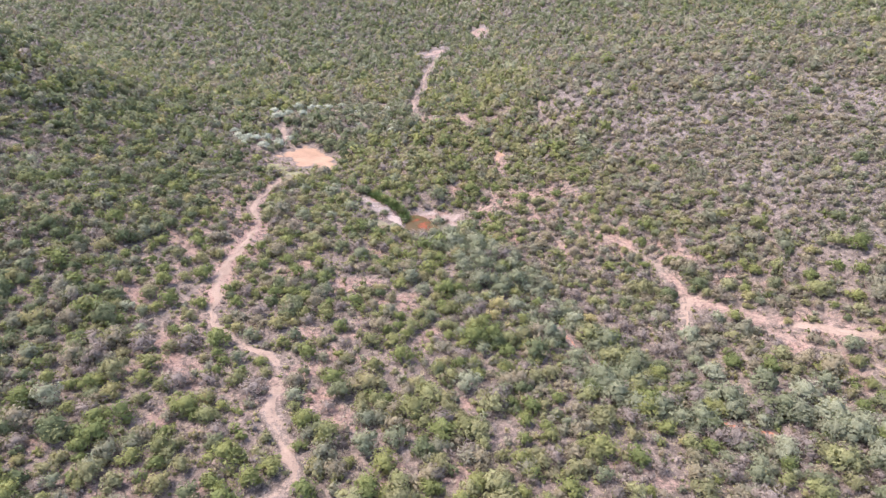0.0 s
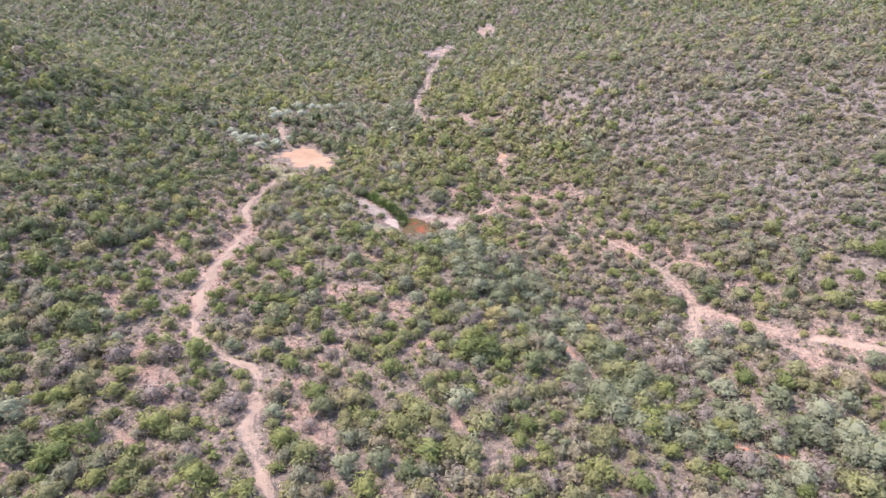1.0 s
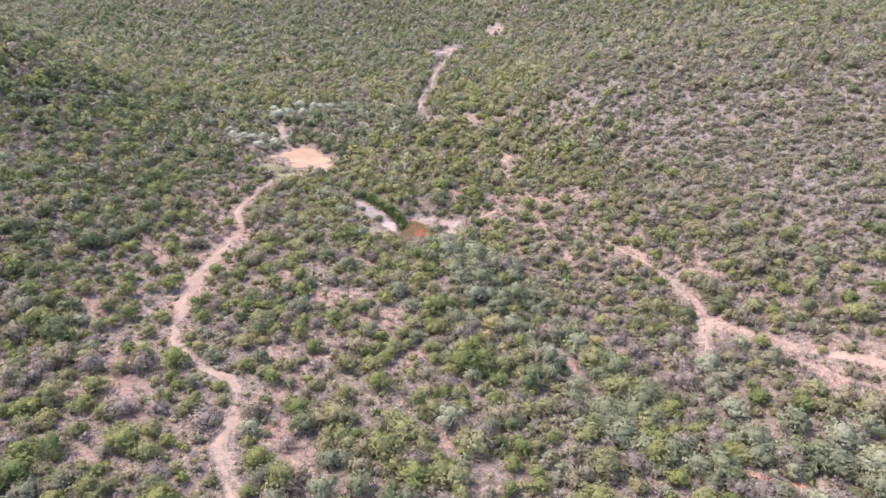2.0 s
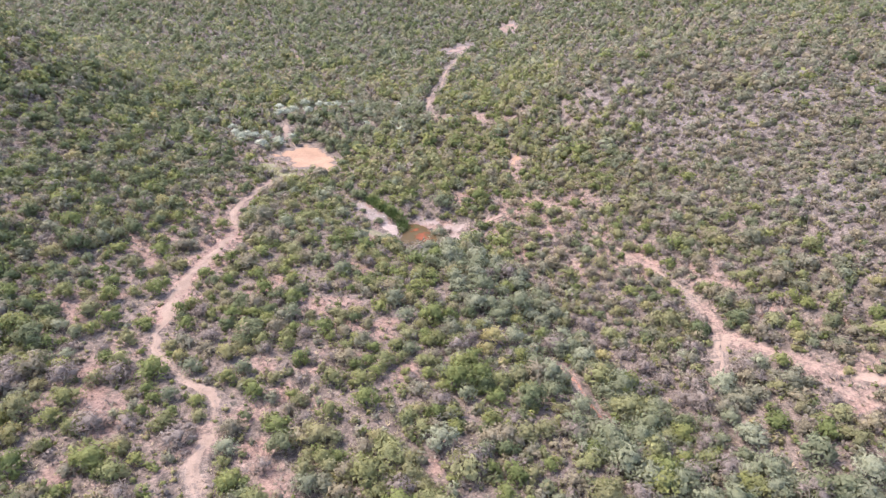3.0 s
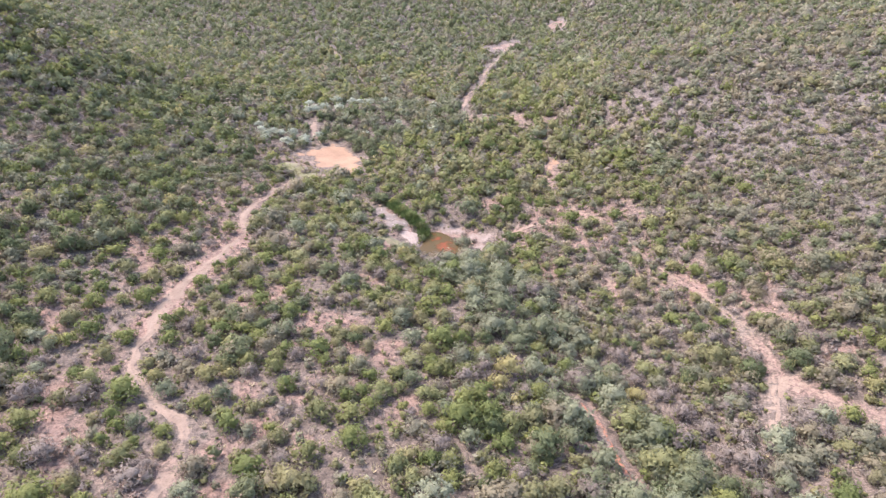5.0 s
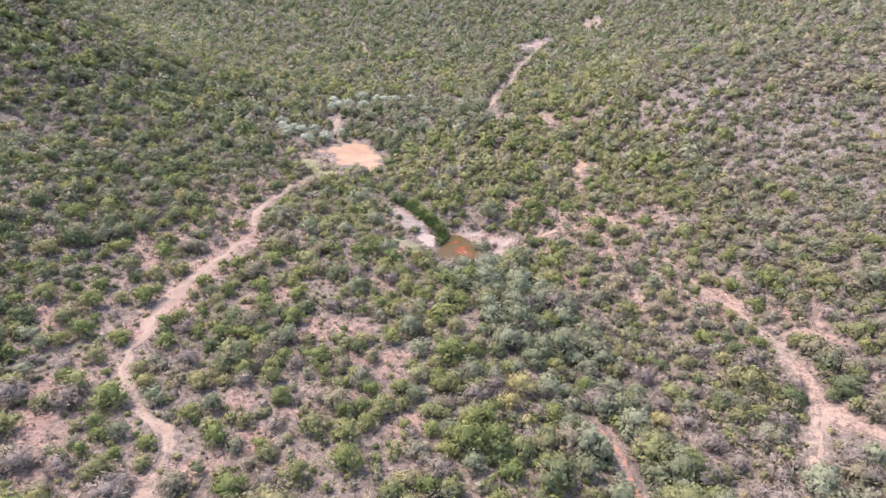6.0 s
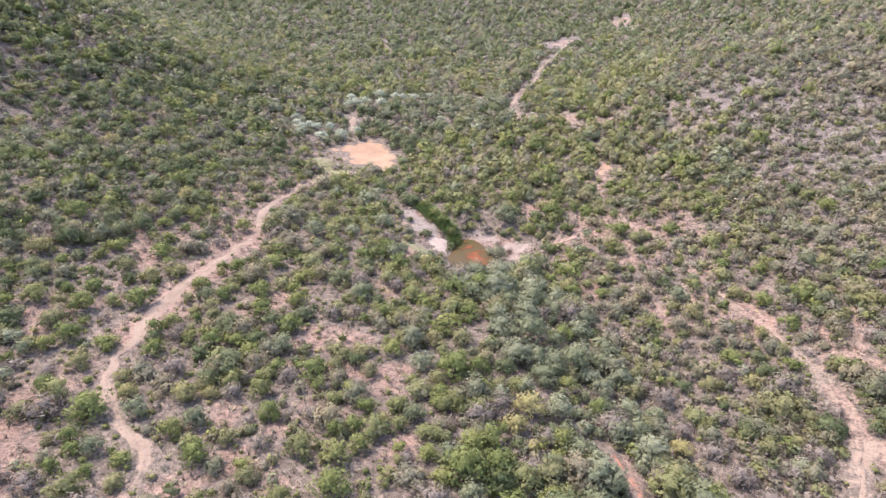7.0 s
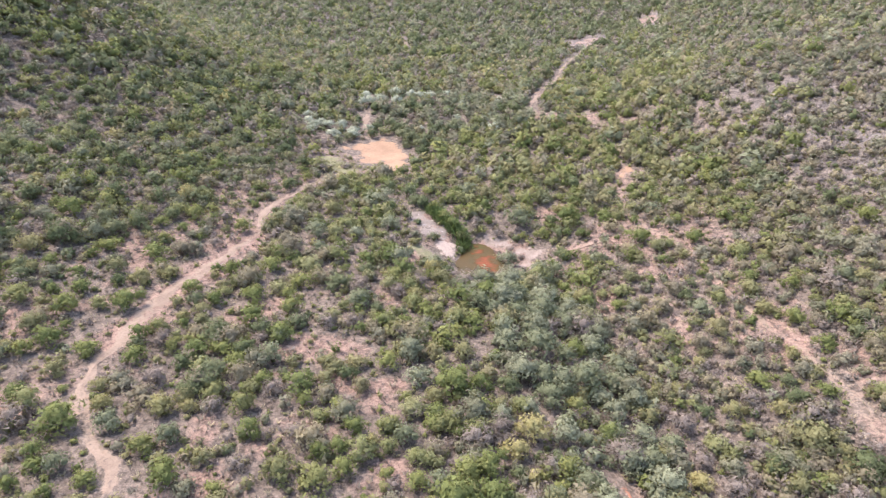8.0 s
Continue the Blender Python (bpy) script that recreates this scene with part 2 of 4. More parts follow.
def mix(t, fac, a, b, how="MIX"):
    m = t.nodes.new("ShaderNodeMix")
    m.data_type, m.blend_type = "RGBA", how
    for sock, v in ((m.inputs[0], fac), (m.inputs[6], a), (m.inputs[7], b)):
        if hasattr(v, "is_output"):
            t.links.new(v, sock)
        elif isinstance(v, (int, float)):
            sock.default_value = v
        else:
            sock.default_value = (*v, 1)
    return m.outputs[2]


def maths(t, op, a, b=0.0):
    m = t.nodes.new("ShaderNodeMath")
    m.operation = op
    for sock, v in zip(m.inputs, (a, b)):
        if hasattr(v, "is_output"):
            t.links.new(v, sock)
        else:
            sock.default_value = v
    return m.outputs[0]


def bump(t, b, fac, strength, dist):
    n = t.nodes.new("ShaderNodeBump")
    n.inputs["Strength"].default_value, n.inputs["Distance"].default_value = strength, dist
    t.links.new(fac, n.inputs["Height"])
    t.links.new(n.outputs[0], b.inputs["Normal"])


def ground_colour(t):
    """Litter, bare soil and grit; returns the colour and the relief."""
    at = t.nodes.new("ShaderNodeAttribute")
    at.attribute_name = "bare"
    big, mid, fine = noise_tex(t, 9, 5, 0.65), noise_tex(t, 1.3, 7, 0.75), noise_tex(t, 0.3, 5, 0.75)
    litter = ramp(t, mid, [(0.38, (0.076, 0.056, 0.046)), (0.5, (0.137, 0.102, 0.083)), (0.62, (0.208, 0.156, 0.128))])
    soil = ramp(t, mid, [(0.38, (0.134, 0.083, 0.066)), (0.5, (0.210, 0.131, 0.104)), (0.63, (0.276, 0.178, 0.143))])
    rubble = ramp(t, mid, [(0.38, (0.076, 0.061, 0.056)), (0.5, (0.134, 0.108, 0.099)), (0.62, (0.198, 0.162, 0.149))])
    edge = maths(t, "ADD", at.outputs["Fac"], maths(t, "MULTIPLY", maths(t, "SUBTRACT", mid, 0.5), 1.4))
    col = mix(t, ramp(t, edge, [(0.28, (0, 0, 0)), (0.78, (1, 1, 1))]), litter, soil)
    slope = t.nodes.new("ShaderNodeAttribute")
    slope.attribute_name = "stony"
    col = mix(t, maths(t, "MULTIPLY", slope.outputs["Fac"], 0.9), col, rubble)
    col = mix(t, ramp(t, big, [(0.45, (0, 0, 0)), (0.7, (0.4, 0.4, 0.4))]), col, (0.165, 0.122, 0.100))
    stones = ramp(t, fine, [(0.36, (0.45, 0.44, 0.43)), (0.5, (0.95, 0.95, 0.95)), (0.66, (1.22, 1.20, 1.18))])
    # dark specks put small tufts and the shadows beside them into the colour
    tufts = ramp(t, noise_tex(t, 0.8, 4, 0.75), [(0.38, (0.58, 0.57, 0.57)), (0.5, (1, 1, 1)), (0.66, (1.14, 1.13, 1.11))])
    col = mix(t, 0.85, col, tufts, "MULTIPLY")
    return mix(t, 0.8, col, stones, "MULTIPLY"), maths(t, "ADD", fine, mid), mid


def ground_material():
    m, t, b = material("dry_ground", 0.95)
    col, relief, _ = ground_colour(t)
    t.links.new(col, b.inputs["Base Color"])
    bump(t, b, relief, 0.7, 0.25)
    return m


def soil_material(name, dark, light, size=1.2, grit=0.3, keep=0.0):
    """Worn soil that gives way to the common ground towards its edges, in ragged tongues."""
    m, t, b = material(name, 0.95)
    base, relief, mid = ground_colour(t)
    a, f = noise_tex(t, size * 3, 6, 0.65), noise_tex(t, grit, 5, 0.7)
    col = ramp(t, a, [(0.3, dark), (0.55, light), (0.8, tuple(min(1, c * 1.12) for c in light))])
    col = mix(t, 0.7, col, ramp(t, f, [(0.3, (0.6, 0.57, 0.55)), (0.5, (1, 1, 1)), (0.7, (1.13, 1.12, 1.10))]), "MULTIPLY")
    at = t.nodes.new("ShaderNodeAttribute")
    at.attribute_name = "worn"
    rag = maths(t, "ADD", at.outputs["Fac"], maths(t, "MULTIPLY", maths(t, "SUBTRACT", noise_tex(t, 0.9, 6, 0.7), 0.5), 2.2))
    col = mix(t, ramp(t, maths(t, "ADD", rag, keep), [(0.30, (0, 0, 0)), (0.58, (1, 1, 1))]), base, col)
    t.links.new(col, b.inputs["Base Color"])
    bump(t, b, maths(t, "ADD", f, a), 0.5, 0.12)
    return m


def leaf_material(name, stops, lucid=0.33, rough=0.75, grain=0.13, gaps=0.45):
    """Leaves: a tone for each plant, a shade for each spray, a fine mottle, and gaps between the leaves of a spray."""
    m, t, b = material(name, rough)
    b.inputs["Specular IOR Level"].default_value = 0.12
    info, at = t.nodes.new("ShaderNodeObjectInfo"), t.nodes.new("ShaderNodeAttribute")
    at.attribute_name = "tint"
    geo = t.nodes.new("ShaderNodeNewGeometry")
    tone = maths(t, "FRACT", maths(t, "ADD", info.outputs["Random"], at.outputs["Fac"]))
    col = ramp(t, tone, stops)
    spray = ramp(t, geo.outputs["Random Per Island"], [(0.0, (0.86, 0.86, 0.85)), (0.5, (1, 1, 1)), (1.0, (1.09, 1.08, 1.06))])
    col = mix(t, 1.0, col, spray, "MULTIPLY")
    col = mix(t, 0.7, col, ramp(t, noise_tex(t, 0.17, 3, 0.7), [(0.3, (0.7, 0.71, 0.7)), (0.55, (1, 1, 1)), (0.75, (1.16, 1.14, 1.11))]), "MULTIPLY")
    t.links.new(col, b.inputs["Base Color"])
    tr = t.nodes.new("ShaderNodeBsdfTranslucent")
    t.links.new(col, tr.inputs["Color"])
    ms = t.nodes.new("ShaderNodeMixShader")
    ms.inputs[0].default_value = lucid
    t.links.new(b.outputs[0], ms.inputs[1])
    t.links.new(tr.outputs[0], ms.inputs[2])
    gap = t.nodes.new("ShaderNodeBsdfTransparent")
    leafy = t.nodes.new("ShaderNodeMixShader")
    holes = ramp(t, noise_tex(t, grain, 2, 0.6), [(0.0, (0, 0, 0)), (gaps, (1, 1, 1))])
    holes.node.color_ramp.interpolation = "CONSTANT"
    t.links.new(holes, leafy.inputs[0])
    t.links.new(gap.outputs[0], leafy.inputs[1])
    t.links.new(ms.outputs[0], leafy.inputs[2])
    t.links.new(leafy.outputs[0], t.nodes["Material Output"].inputs["Surface"])
    return m


def plain(name, dark, light, size, rough=0.9):
    m, t, b = material(name, rough)
    f = noise_tex(t, size, 5, 0.7)
    t.links.new(ramp(t, f, [(0.3, dark), (0.7, light)]), b.inputs["Base Color"])
    bump(t, b, f, 0.4, size * 0.3)
    return m


GROUND = ground_material()
TRACK = soil_material("track_soil", (0.160, 0.110, 0.083), (0.218, 0.153, 0.118))
CLEAR = soil_material("clearing_sand", (0.190, 0.112, 0.072), (0.252, 0.152, 0.100), 2.0, 0.5)
MUD = soil_material("pale_mud", (0.165, 0.120, 0.100), (0.235, 0.176, 0.150), 0.8, 0.4)
OLIVE_SOIL = soil_material("grassy_soil", (0.120, 0.108, 0.062), (0.175, 0.155, 0.088), 0.8, 0.35)
STONY_MUD = soil_material("stony_mud", (0.125, 0.096, 0.084), (0.190, 0.150, 0.132), 0.7, 0.4)
PALE_MUD = soil_material("dried_mud", (0.245, 0.180, 0.150), (0.305, 0.228, 0.192), 0.8, 0.4)
RED = soil_material("red_soil", (0.215, 0.085, 0.050), (0.290, 0.125, 0.078), 0.6, 0.3)
BARK = plain("bark", (0.07, 0.055, 0.045), (0.17, 0.14, 0.12), 0.15)
PALE_ROCK = plain("pale_rock", (0.24, 0.19, 0.165), (0.40, 0.33, 0.29), 0.5)
STONE = plain("stone", (0.15, 0.112, 0.094), (0.30, 0.228, 0.192), 0.4)
LEAF = {
    "green_shrub": leaf_material("green_leaves", [(0.0, (0.121, 0.136, 0.049)), (0.4, (0.158, 0.168, 0.060)), (0.75, (0.200, 0.197, 0.071)), (1.0, (0.162, 0.155, 0.070))]),
    "pale_green_shrub": leaf_material("pale_green_leaves", [(0.0, (0.179, 0.178, 0.078)), (0.5, (0.215, 0.208, 0.093)), (1.0, (0.240, 0.224, 0.114))]),
    "olive_shrub": leaf_material("olive_leaves", [(0.0, (0.179, 0.166, 0.085)), (0.5, (0.213, 0.193, 0.094)), (0.8, (0.245, 0.214, 0.096)), (1.0, (0.201, 0.173, 0.106))]),
    "tawny_shrub": leaf_material("tawny_leaves", [(0.0, (0.200, 0.165, 0.115)), (0.5, (0.229, 0.190, 0.127)), (1.0, (0.252, 0.206, 0.130))]),
    "grey_leaved_tree": leaf_material("grey_green_leaves", [(0.0, (0.149, 0.154, 0.088)), (0.5, (0.196, 0.197, 0.121)), (0.85, (0.249, 0.246, 0.162)), (1.0, (0.171, 0.170, 0.109))]),
    "silver_tree": leaf_material("silver_leaves", [(0.0, (0.332, 0.337, 0.249)), (1.0, (0.419, 0.418, 0.322))]),
    "dark_shrub": leaf_material("dark_leaves", [(0.0, (0.103, 0.117, 0.055)), (0.5, (0.131, 0.140, 0.071)), (1.0, (0.164, 0.162, 0.089))]),
    "grey_shrub": leaf_material("dull_leaves", [(0.0, (0.155, 0.147, 0.094)), (0.5, (0.197, 0.182, 0.120)), (1.0, (0.216, 0.191, 0.136))]),
    "bare_thornbush": leaf_material("grey_twigs", [(0.0, (0.168, 0.130, 0.109)), (0.5, (0.214, 0.170, 0.145)), (1.0, (0.191, 0.149, 0.130))], 0.15, grain=0.10, gaps=0.45),
    "yellow_tree": leaf_material("yellow_leaves", [(0.0, (0.269, 0.228, 0.098)), (1.0, (0.314, 0.264, 0.121))]),
}
REED = leaf_material("reed_leaves", [(0.0, (0.096, 0.132, 0.046)), (1.0, (0.144, 0.172, 0.064))])
SCRUB = leaf_material("dry_scrub", [(0.0, (0.130, 0.108, 0.095)), (0.5, (0.168, 0.138, 0.122)), (1.0, (0.150, 0.135, 0.100))], 0.1)
GRASS = leaf_material("dry_grass", [(0.0, (0.29, 0.230, 0.160)), (0.4, (0.36, 0.290, 0.180)), (0.7, (0.26, 0.215, 0.175)), (1.0, (0.30, 0.265, 0.125))], 0.2)


# ---- meshes ----
def tri_mesh(name, verts, tris, mats, which=None, tint=None, normals=None):
    me = bpy.data.meshes.new(name)
    verts, tris = np.asarray(verts, np.float32), np.asarray(tris, np.int32)
    me.vertices.add(len(verts))
    me.vertices.foreach_set("co", verts.ravel())
    me.loops.add(tris.size)
    me.loops.foreach_set("vertex_index", tris.ravel())
    me.polygons.add(len(tris))
    me.polygons.foreach_set("loop_start", np.arange(0, tris.size, 3, dtype=np.int32))
    for m in mats:
        me.materials.append(m)
    if which is not None:
        me.polygons.foreach_set("material_index", np.asarray(which, np.int32))
    if tint is not None:
        a = me.attributes.new("tint", "FLOAT", "POINT")
        a.data.foreach_set("value", np.asarray(tint, np.float32))
    me.update(calc_edges=True)
    me.validate()
    if normals is not None:
        me.polygons.foreach_set("use_smooth", np.ones(len(me.polygons), bool))
        me.normals_split_custom_set_from_vertices(np.asarray(normals, np.float32))
    return me


def grid_mesh(name, xs, ys, z, mat, keep=None, smooth=True):
    nx, ny = len(xs), len(ys)
    X, Y = np.meshgrid(xs, ys)
    verts = np.stack([X.ravel(), Y.ravel(), z.ravel()], 1)
    i = np.arange(nx * ny).reshape(ny, nx)
    a, b, c, d = i[:-1, :-1].ravel(), i[:-1, 1:].ravel(), i[1:, 1:].ravel(), i[1:, :-1].ravel()
    if keep is not None:
        k = keep.ravel()
        ok = k[a] & k[b] & k[c] & k[d]
        a, b, c, d = a[ok], b[ok], c[ok], d[ok]
    tris = np.concatenate([np.stack([a, b, c], 1), np.stack([a, c, d], 1)])
    used, tris = np.unique(tris, return_inverse=True)
    me = tri_mesh(name, verts[used], tris.reshape(-1, 3), [mat])
    if smooth:
        me.polygons.foreach_set("use_smooth", np.ones(len(me.polygons), bool))
    return me, used


# ---- the ground ----
def spread(parts):
    out = [parts[0][0]]
    for lo, hi, step in parts:
        n = max(1, round((hi - lo) / step))
        out += list(lo + (hi - lo) * (np.arange(n) + 1) / n)
    return np.array(out)


gx = spread([(-2600, -800, 200), (-800, -350, 30), (-350, -130, 4), (-130, 130, 1.9), (130, 280, 4), (280, 800, 30), (800, 2600, 200)])
gy = spread([(-1500, -200, 130), (-200, 40, 20), (40, 240, 1.7), (240, 460, 3.5), (460, 680, 6), (680, 1000, 40), (1000, 3200, 200)])
GX, GY = np.meshgrid(gx, gy)
me, used = grid_mesh("ground", gx, gy, height(GX, GY), GROUND)
me.attributes.new("bare", "FLOAT", "POINT").data.foreach_set("value", bareness(GX, GY).ravel()[used].astype(np.float32))
me.attributes.new("stony", "FLOAT", "POINT").data.foreach_set("value", stoniness(GX, GY).ravel()[used].astype(np.float32))
tagged(new("ground", me), "dry pinkish bushveld soil with stones and leaf litter", "ground", kind="structure")


def lay(me, name, values):
    me.attributes.new(name, "FLOAT", "POINT").data.foreach_set("value", np.asarray(values, np.float32))


def faded(x, y, seed):
    """Stretches where a track is overgrown."""
    return 0.48 + 0.52 * np.clip((vnoise(x, y, 7, seed + 9) - 0.3) * 3, 0, 1)


def curve_points(line, step):
    """A smooth line along the plan's points."""
    p = np.array(line, float)
    p = np.vstack([2 * p[0] - p[1], p, 2 * p[-1] - p[-2]])
    out = []
    for a, b, c, d in zip(p, p[1:], p[2:], p[3:]):
        n = max(2, int(np.hypot(*(c - b)) / step))
        s = (np.arange(n) / n)[:, None]
        out.append(0.5 * (2 * b + (c - a) * s + (2 * a - 5 * b + 4 * c - d) * s ** 2 + (3 * b - a - 3 * c + d) * s ** 3))
    return np.vstack(out + [p[-2:-1]])


def track(name, line, wide, mat, label, seed, ruts=True, lift=0.12, clear=1.0, taper=False):
    """A worn track laid over the land; its edges dip under the soil."""
    c = curve_points(line, 0.7)
    t = np.gradient(c, axis=0)
    t /= np.linalg.norm(t, axis=1)[:, None]
    side = np.stack([t[:, 1], -t[:, 0]], 1)
    run = np.arange(len(c)) * 0.7
    if isinstance(wide, tuple):
        wide = np.interp(c[:, 1], wide[2:], wide[:2])
    left = wide * (0.5 + 0.85 * (vnoise(run, run * 0, 3.1, seed) - 0.5) + 0.30 * (vnoise(run, run * 0, 9, seed + 1) - 0.5))
    right = wide * (0.5 + 0.85 * (vnoise(run, run * 0, 2.7, seed + 2) - 0.5) + 0.30 * (vnoise(run, run * 0, 8, seed + 3) - 0.5))
    us = np.array([-2.8, -1.6, -1.15, -0.75, -0.4, 0, 0.4, 0.75, 1.15, 1.6, 2.8])
    prof = np.array([-0.24, -0.10, 0.02, -0.05, 0.03, 0.06, 0.03, -0.05, 0.02, -0.10, -0.24]) if ruts else \
        np.array([-0.24, -0.10, -0.02, 0.0, 0.02, 0.02, 0.02, 0.0, -0.02, -0.10, -0.24])
    worn = np.array([0, 0.08, 0.42, 0.95, 0.8, 0.6, 0.8, 0.95, 0.42, 0.08, 0]) if ruts else \
        np.array([0, 0.06, 0.36, 0.75, 0.9, 0.95, 0.9, 0.75, 0.36, 0.06, 0])
    off = np.where(us < 0, us * left[:, None], us * right[:, None])
    P = c[:, None, :] + off[:, :, None] * side[:, None, :]
    z = height(P[..., 0], P[..., 1]) + lift + prof + 0.06 * (vnoise(P[..., 0], P[..., 1], 1.1, seed) - 0.5)
    n, k = z.shape
    verts = np.concatenate([P, z[..., None]], 2).reshape(-1, 3)
    i = np.arange(n * k).reshape(n, k)
    a, b, c2, d = i[:-1, :-1].ravel(), i[:-1, 1:].ravel(), i[1:, 1:].ravel(), i[1:, :-1].ravel()
    me = tri_mesh(name, verts, np.concatenate([np.stack([a, b, c2], 1), np.stack([a, c2, d], 1)]), [mat])
    me.polygons.foreach_set("use_smooth", np.ones(len(me.polygons), bool))
    ends = np.clip(np.minimum(np.arange(n), n - 1 - np.arange(n)) / (0.25 * n), 0, 1) if taper else np.ones(n)
    lay(me, "worn", clear * np.tile(worn, n) * np.repeat(ends, k) * faded(verts[:, 0], verts[:, 1], seed))
    lay(me, "bare", bareness(verts[:, 0], verts[:, 1]))
    return tagged(new(name, me), label, "dirt track", kind="structure")


def patch(name, discs, mat, label, category, seed, cell=0.7, ragged=1.6, lift=0.12, level=None, clear=1.0, spill=0.0):
    """A flat spot of other soil, made of overlapping round spots; its edge dips under the land."""
    x0, x1 = min(d[0] - d[2] for d in discs) - 3, max(d[0] + d[2] for d in discs) + 3
    y0, y1 = min(d[1] - d[2] for d in discs) - 3, max(d[1] + d[2] for d in discs) + 3
    xs, ys = np.arange(x0, x1, cell), np.arange(y0, y1, cell)
    X, Y = np.meshgrid(xs, ys)
    f = np.full(X.shape, -1e9)
    for x, y, r in discs:
        f = np.maximum(f, r - np.hypot(X - x, Y - y))
    f = f + ragged * (vnoise(X, Y, 3.5, seed) - 0.5) + ragged * 0.7 * (vnoise(X, Y, 1.3, seed + 1) - 0.5) + ragged * 0.35 * (vnoise(X, Y, 0.6, seed + 4) - 0.5)
    z = height(X, Y) + np.clip(f * 0.35, -0.4, lift) + 0.05 * (vnoise(X, Y, 1.7, seed + 2) - 0.5)
    if level is not None:
        z = np.full(X.shape, level)
    me, used = grid_mesh(name, xs, ys, z, mat, f > -1.2 if level is None else (f > 0) | ((f > -spill) & (height(X, Y) < level)))
    lay(me, "worn", clear * np.clip(f.ravel()[used] / 2.2 + (0.25 if level is None else 0.0), 0, 0.95))
    lay(me, "bare", bareness(X, Y).ravel()[used])
    return tagged(new(name, me), label, category, kind="structure")


track("left_track", LEFT_TRACK, (1.6, 1.05, 140, 172), TRACK, "pale pink sandy vehicle track winding between the shrubs", 31)
track("right_track", RIGHT_TRACK, 1.05, TRACK, "pale sandy vehicle track running up the valley", 37, clear=0.80)
track("east_track", EAST_TRACK, 1.3, TRACK, "wide pale sandy track over bare open soil", 43)
track("lower_track", LOWER_TRACK, 0.9, TRACK, "pale worn strip of sand over bare open soil", 45, ruts=False, clear=0.55)
track("upper_path", UPPER_PATH, 0.8, TRACK, "narrow pale path leading up the valley", 47, ruts=False, clear=0.68)
track("clearing_path", CLEARING_PATH, 1.1, TRACK, "faint sandy path into the clearing", 51, ruts=False, clear=0.8)
track("valley_path", VALLEY_PATH, 1.0, TRACK, "pale sandy path climbing to the head of the valley", 49, ruts=False)
track("branch_path", BRANCH_PATH, 1.1, TRACK, "narrow pale sandy branch path", 53, ruts=False)
track("north_path", NORTH_PATH, 1.6, TRACK, "narrow sandy path leaving the clearing", 59, ruts=False)
track("far_path", FAR_PATH, 1.2, TRACK, "narrow distant orange path in the bush", 61, ruts=False, clear=0.7)
track("side_path", SIDE_PATH, 0.9, TRACK, "narrow pale footpath across bare soil", 67, ruts=False, clear=0.8, taper=True)
track("sand_trail", SAND_TRAIL, 0.9, TRACK, "broken trail of bare pink soil between the shrubs", 69, ruts=False, clear=0.6, taper=True)
track("gully", GULLY, 1.05, RED, "eroded gully of bare red soil", 71, ruts=False, clear=0.95, taper=True)
track("lower_gully", LOWER_GULLY, 1.2, RED, "eroded red soil at the edge of the stream bed", 73, ruts=False, clear=1.0, taper=True)
patch("clearing", [(-50, 234, 7.0), (-53.5, 241.5, 4.6), (-55.4, 246.5, 2.0), (-46.2, 232.5, 5.2), (-44, 226.5, 4.2), (-42, 221.5, 2.8), (-58.5, 237.5, 3.2), (-62.5, 234.5, 1.6), (-51.5, 227, 3.6)], CLEAR, "cleared level ground of bare orange sand", "clearing", 81)
patch("clearing_grass", [(-57.5, 217, 4.6), (-62, 222, 3.2), (-52.5, 214.5, 3.4)], OLIVE_SOIL, "short olive grass at the edge of the clearing", "grass", 82, ragged=2.4, clear=0.8)
patch("pond_grass", [(-17.5, 174.5, 2.4), (-14, 173.8, 1.8), (-20, 176.5, 1.8)], OLIVE_SOIL, "flattened olive grass on the damp ground by the pond", "grass", 86, ragged=2.4, clear=0.8)
patch("orange_spot", [(-79.3, 230.4, 1.2), (-77.6, 228.8, 1.0), (-76, 227.2, 1.1)], CLEAR, "small spot of bare orange soil", "bare soil", 84)
patch("fork_sand", [(57.2, 130, 1.7), (55.7, 127.5, 1.6), (54.3, 124, 1.4), (53.4, 120.5, 1.2), (59.5, 128, 1.2)], TRACK, "pale sand where two tracks meet", "bare soil", 83)
patch("mud_spit", [(-24.5, 190.5, 2.0), (-21.5, 188, 2.4), (-18, 185.5, 2.3), (-20, 184.5, 1.6), (-15.8, 184, 1.5)], STONY_MUD, "pale dried mud bank beside the pond", "mud bank", 85, cell=0.5, ragged=2.6, clear=0.75)
patch("mud_flat", [(-6, 189, 1.9), (-3, 188, 2.5), (0.8, 186.4, 2.9), (3.4, 186, 2.4), (3.2, 181.5, 2.4), (2.2, 177, 1.5)], MUD, "pale pink bare mud beside the pond", "mud bank", 87, cell=0.5, ragged=3.2, clear=0.8)
patch("path_sand", [(20.4, 228.5, 1.9), (20.2, 225, 1.5), (18.6, 232, 1.2)], CLEAR, "worn orange sand on the valley path", "bare soil", 97)
patch("far_clearing", [(22, 434, 4.5), (23, 442, 5.5), (20.5, 451, 5.5)], TRACK, "distant patch of bare pale soil", "clearing", 89, cell=1.0, clear=0.20)
patch("upper_clearing", [(-9, 405, 4), (-4, 412, 5)], MUD, "distant patch of bare pale soil", "clearing", 91, cell=1.5, clear=0.45)


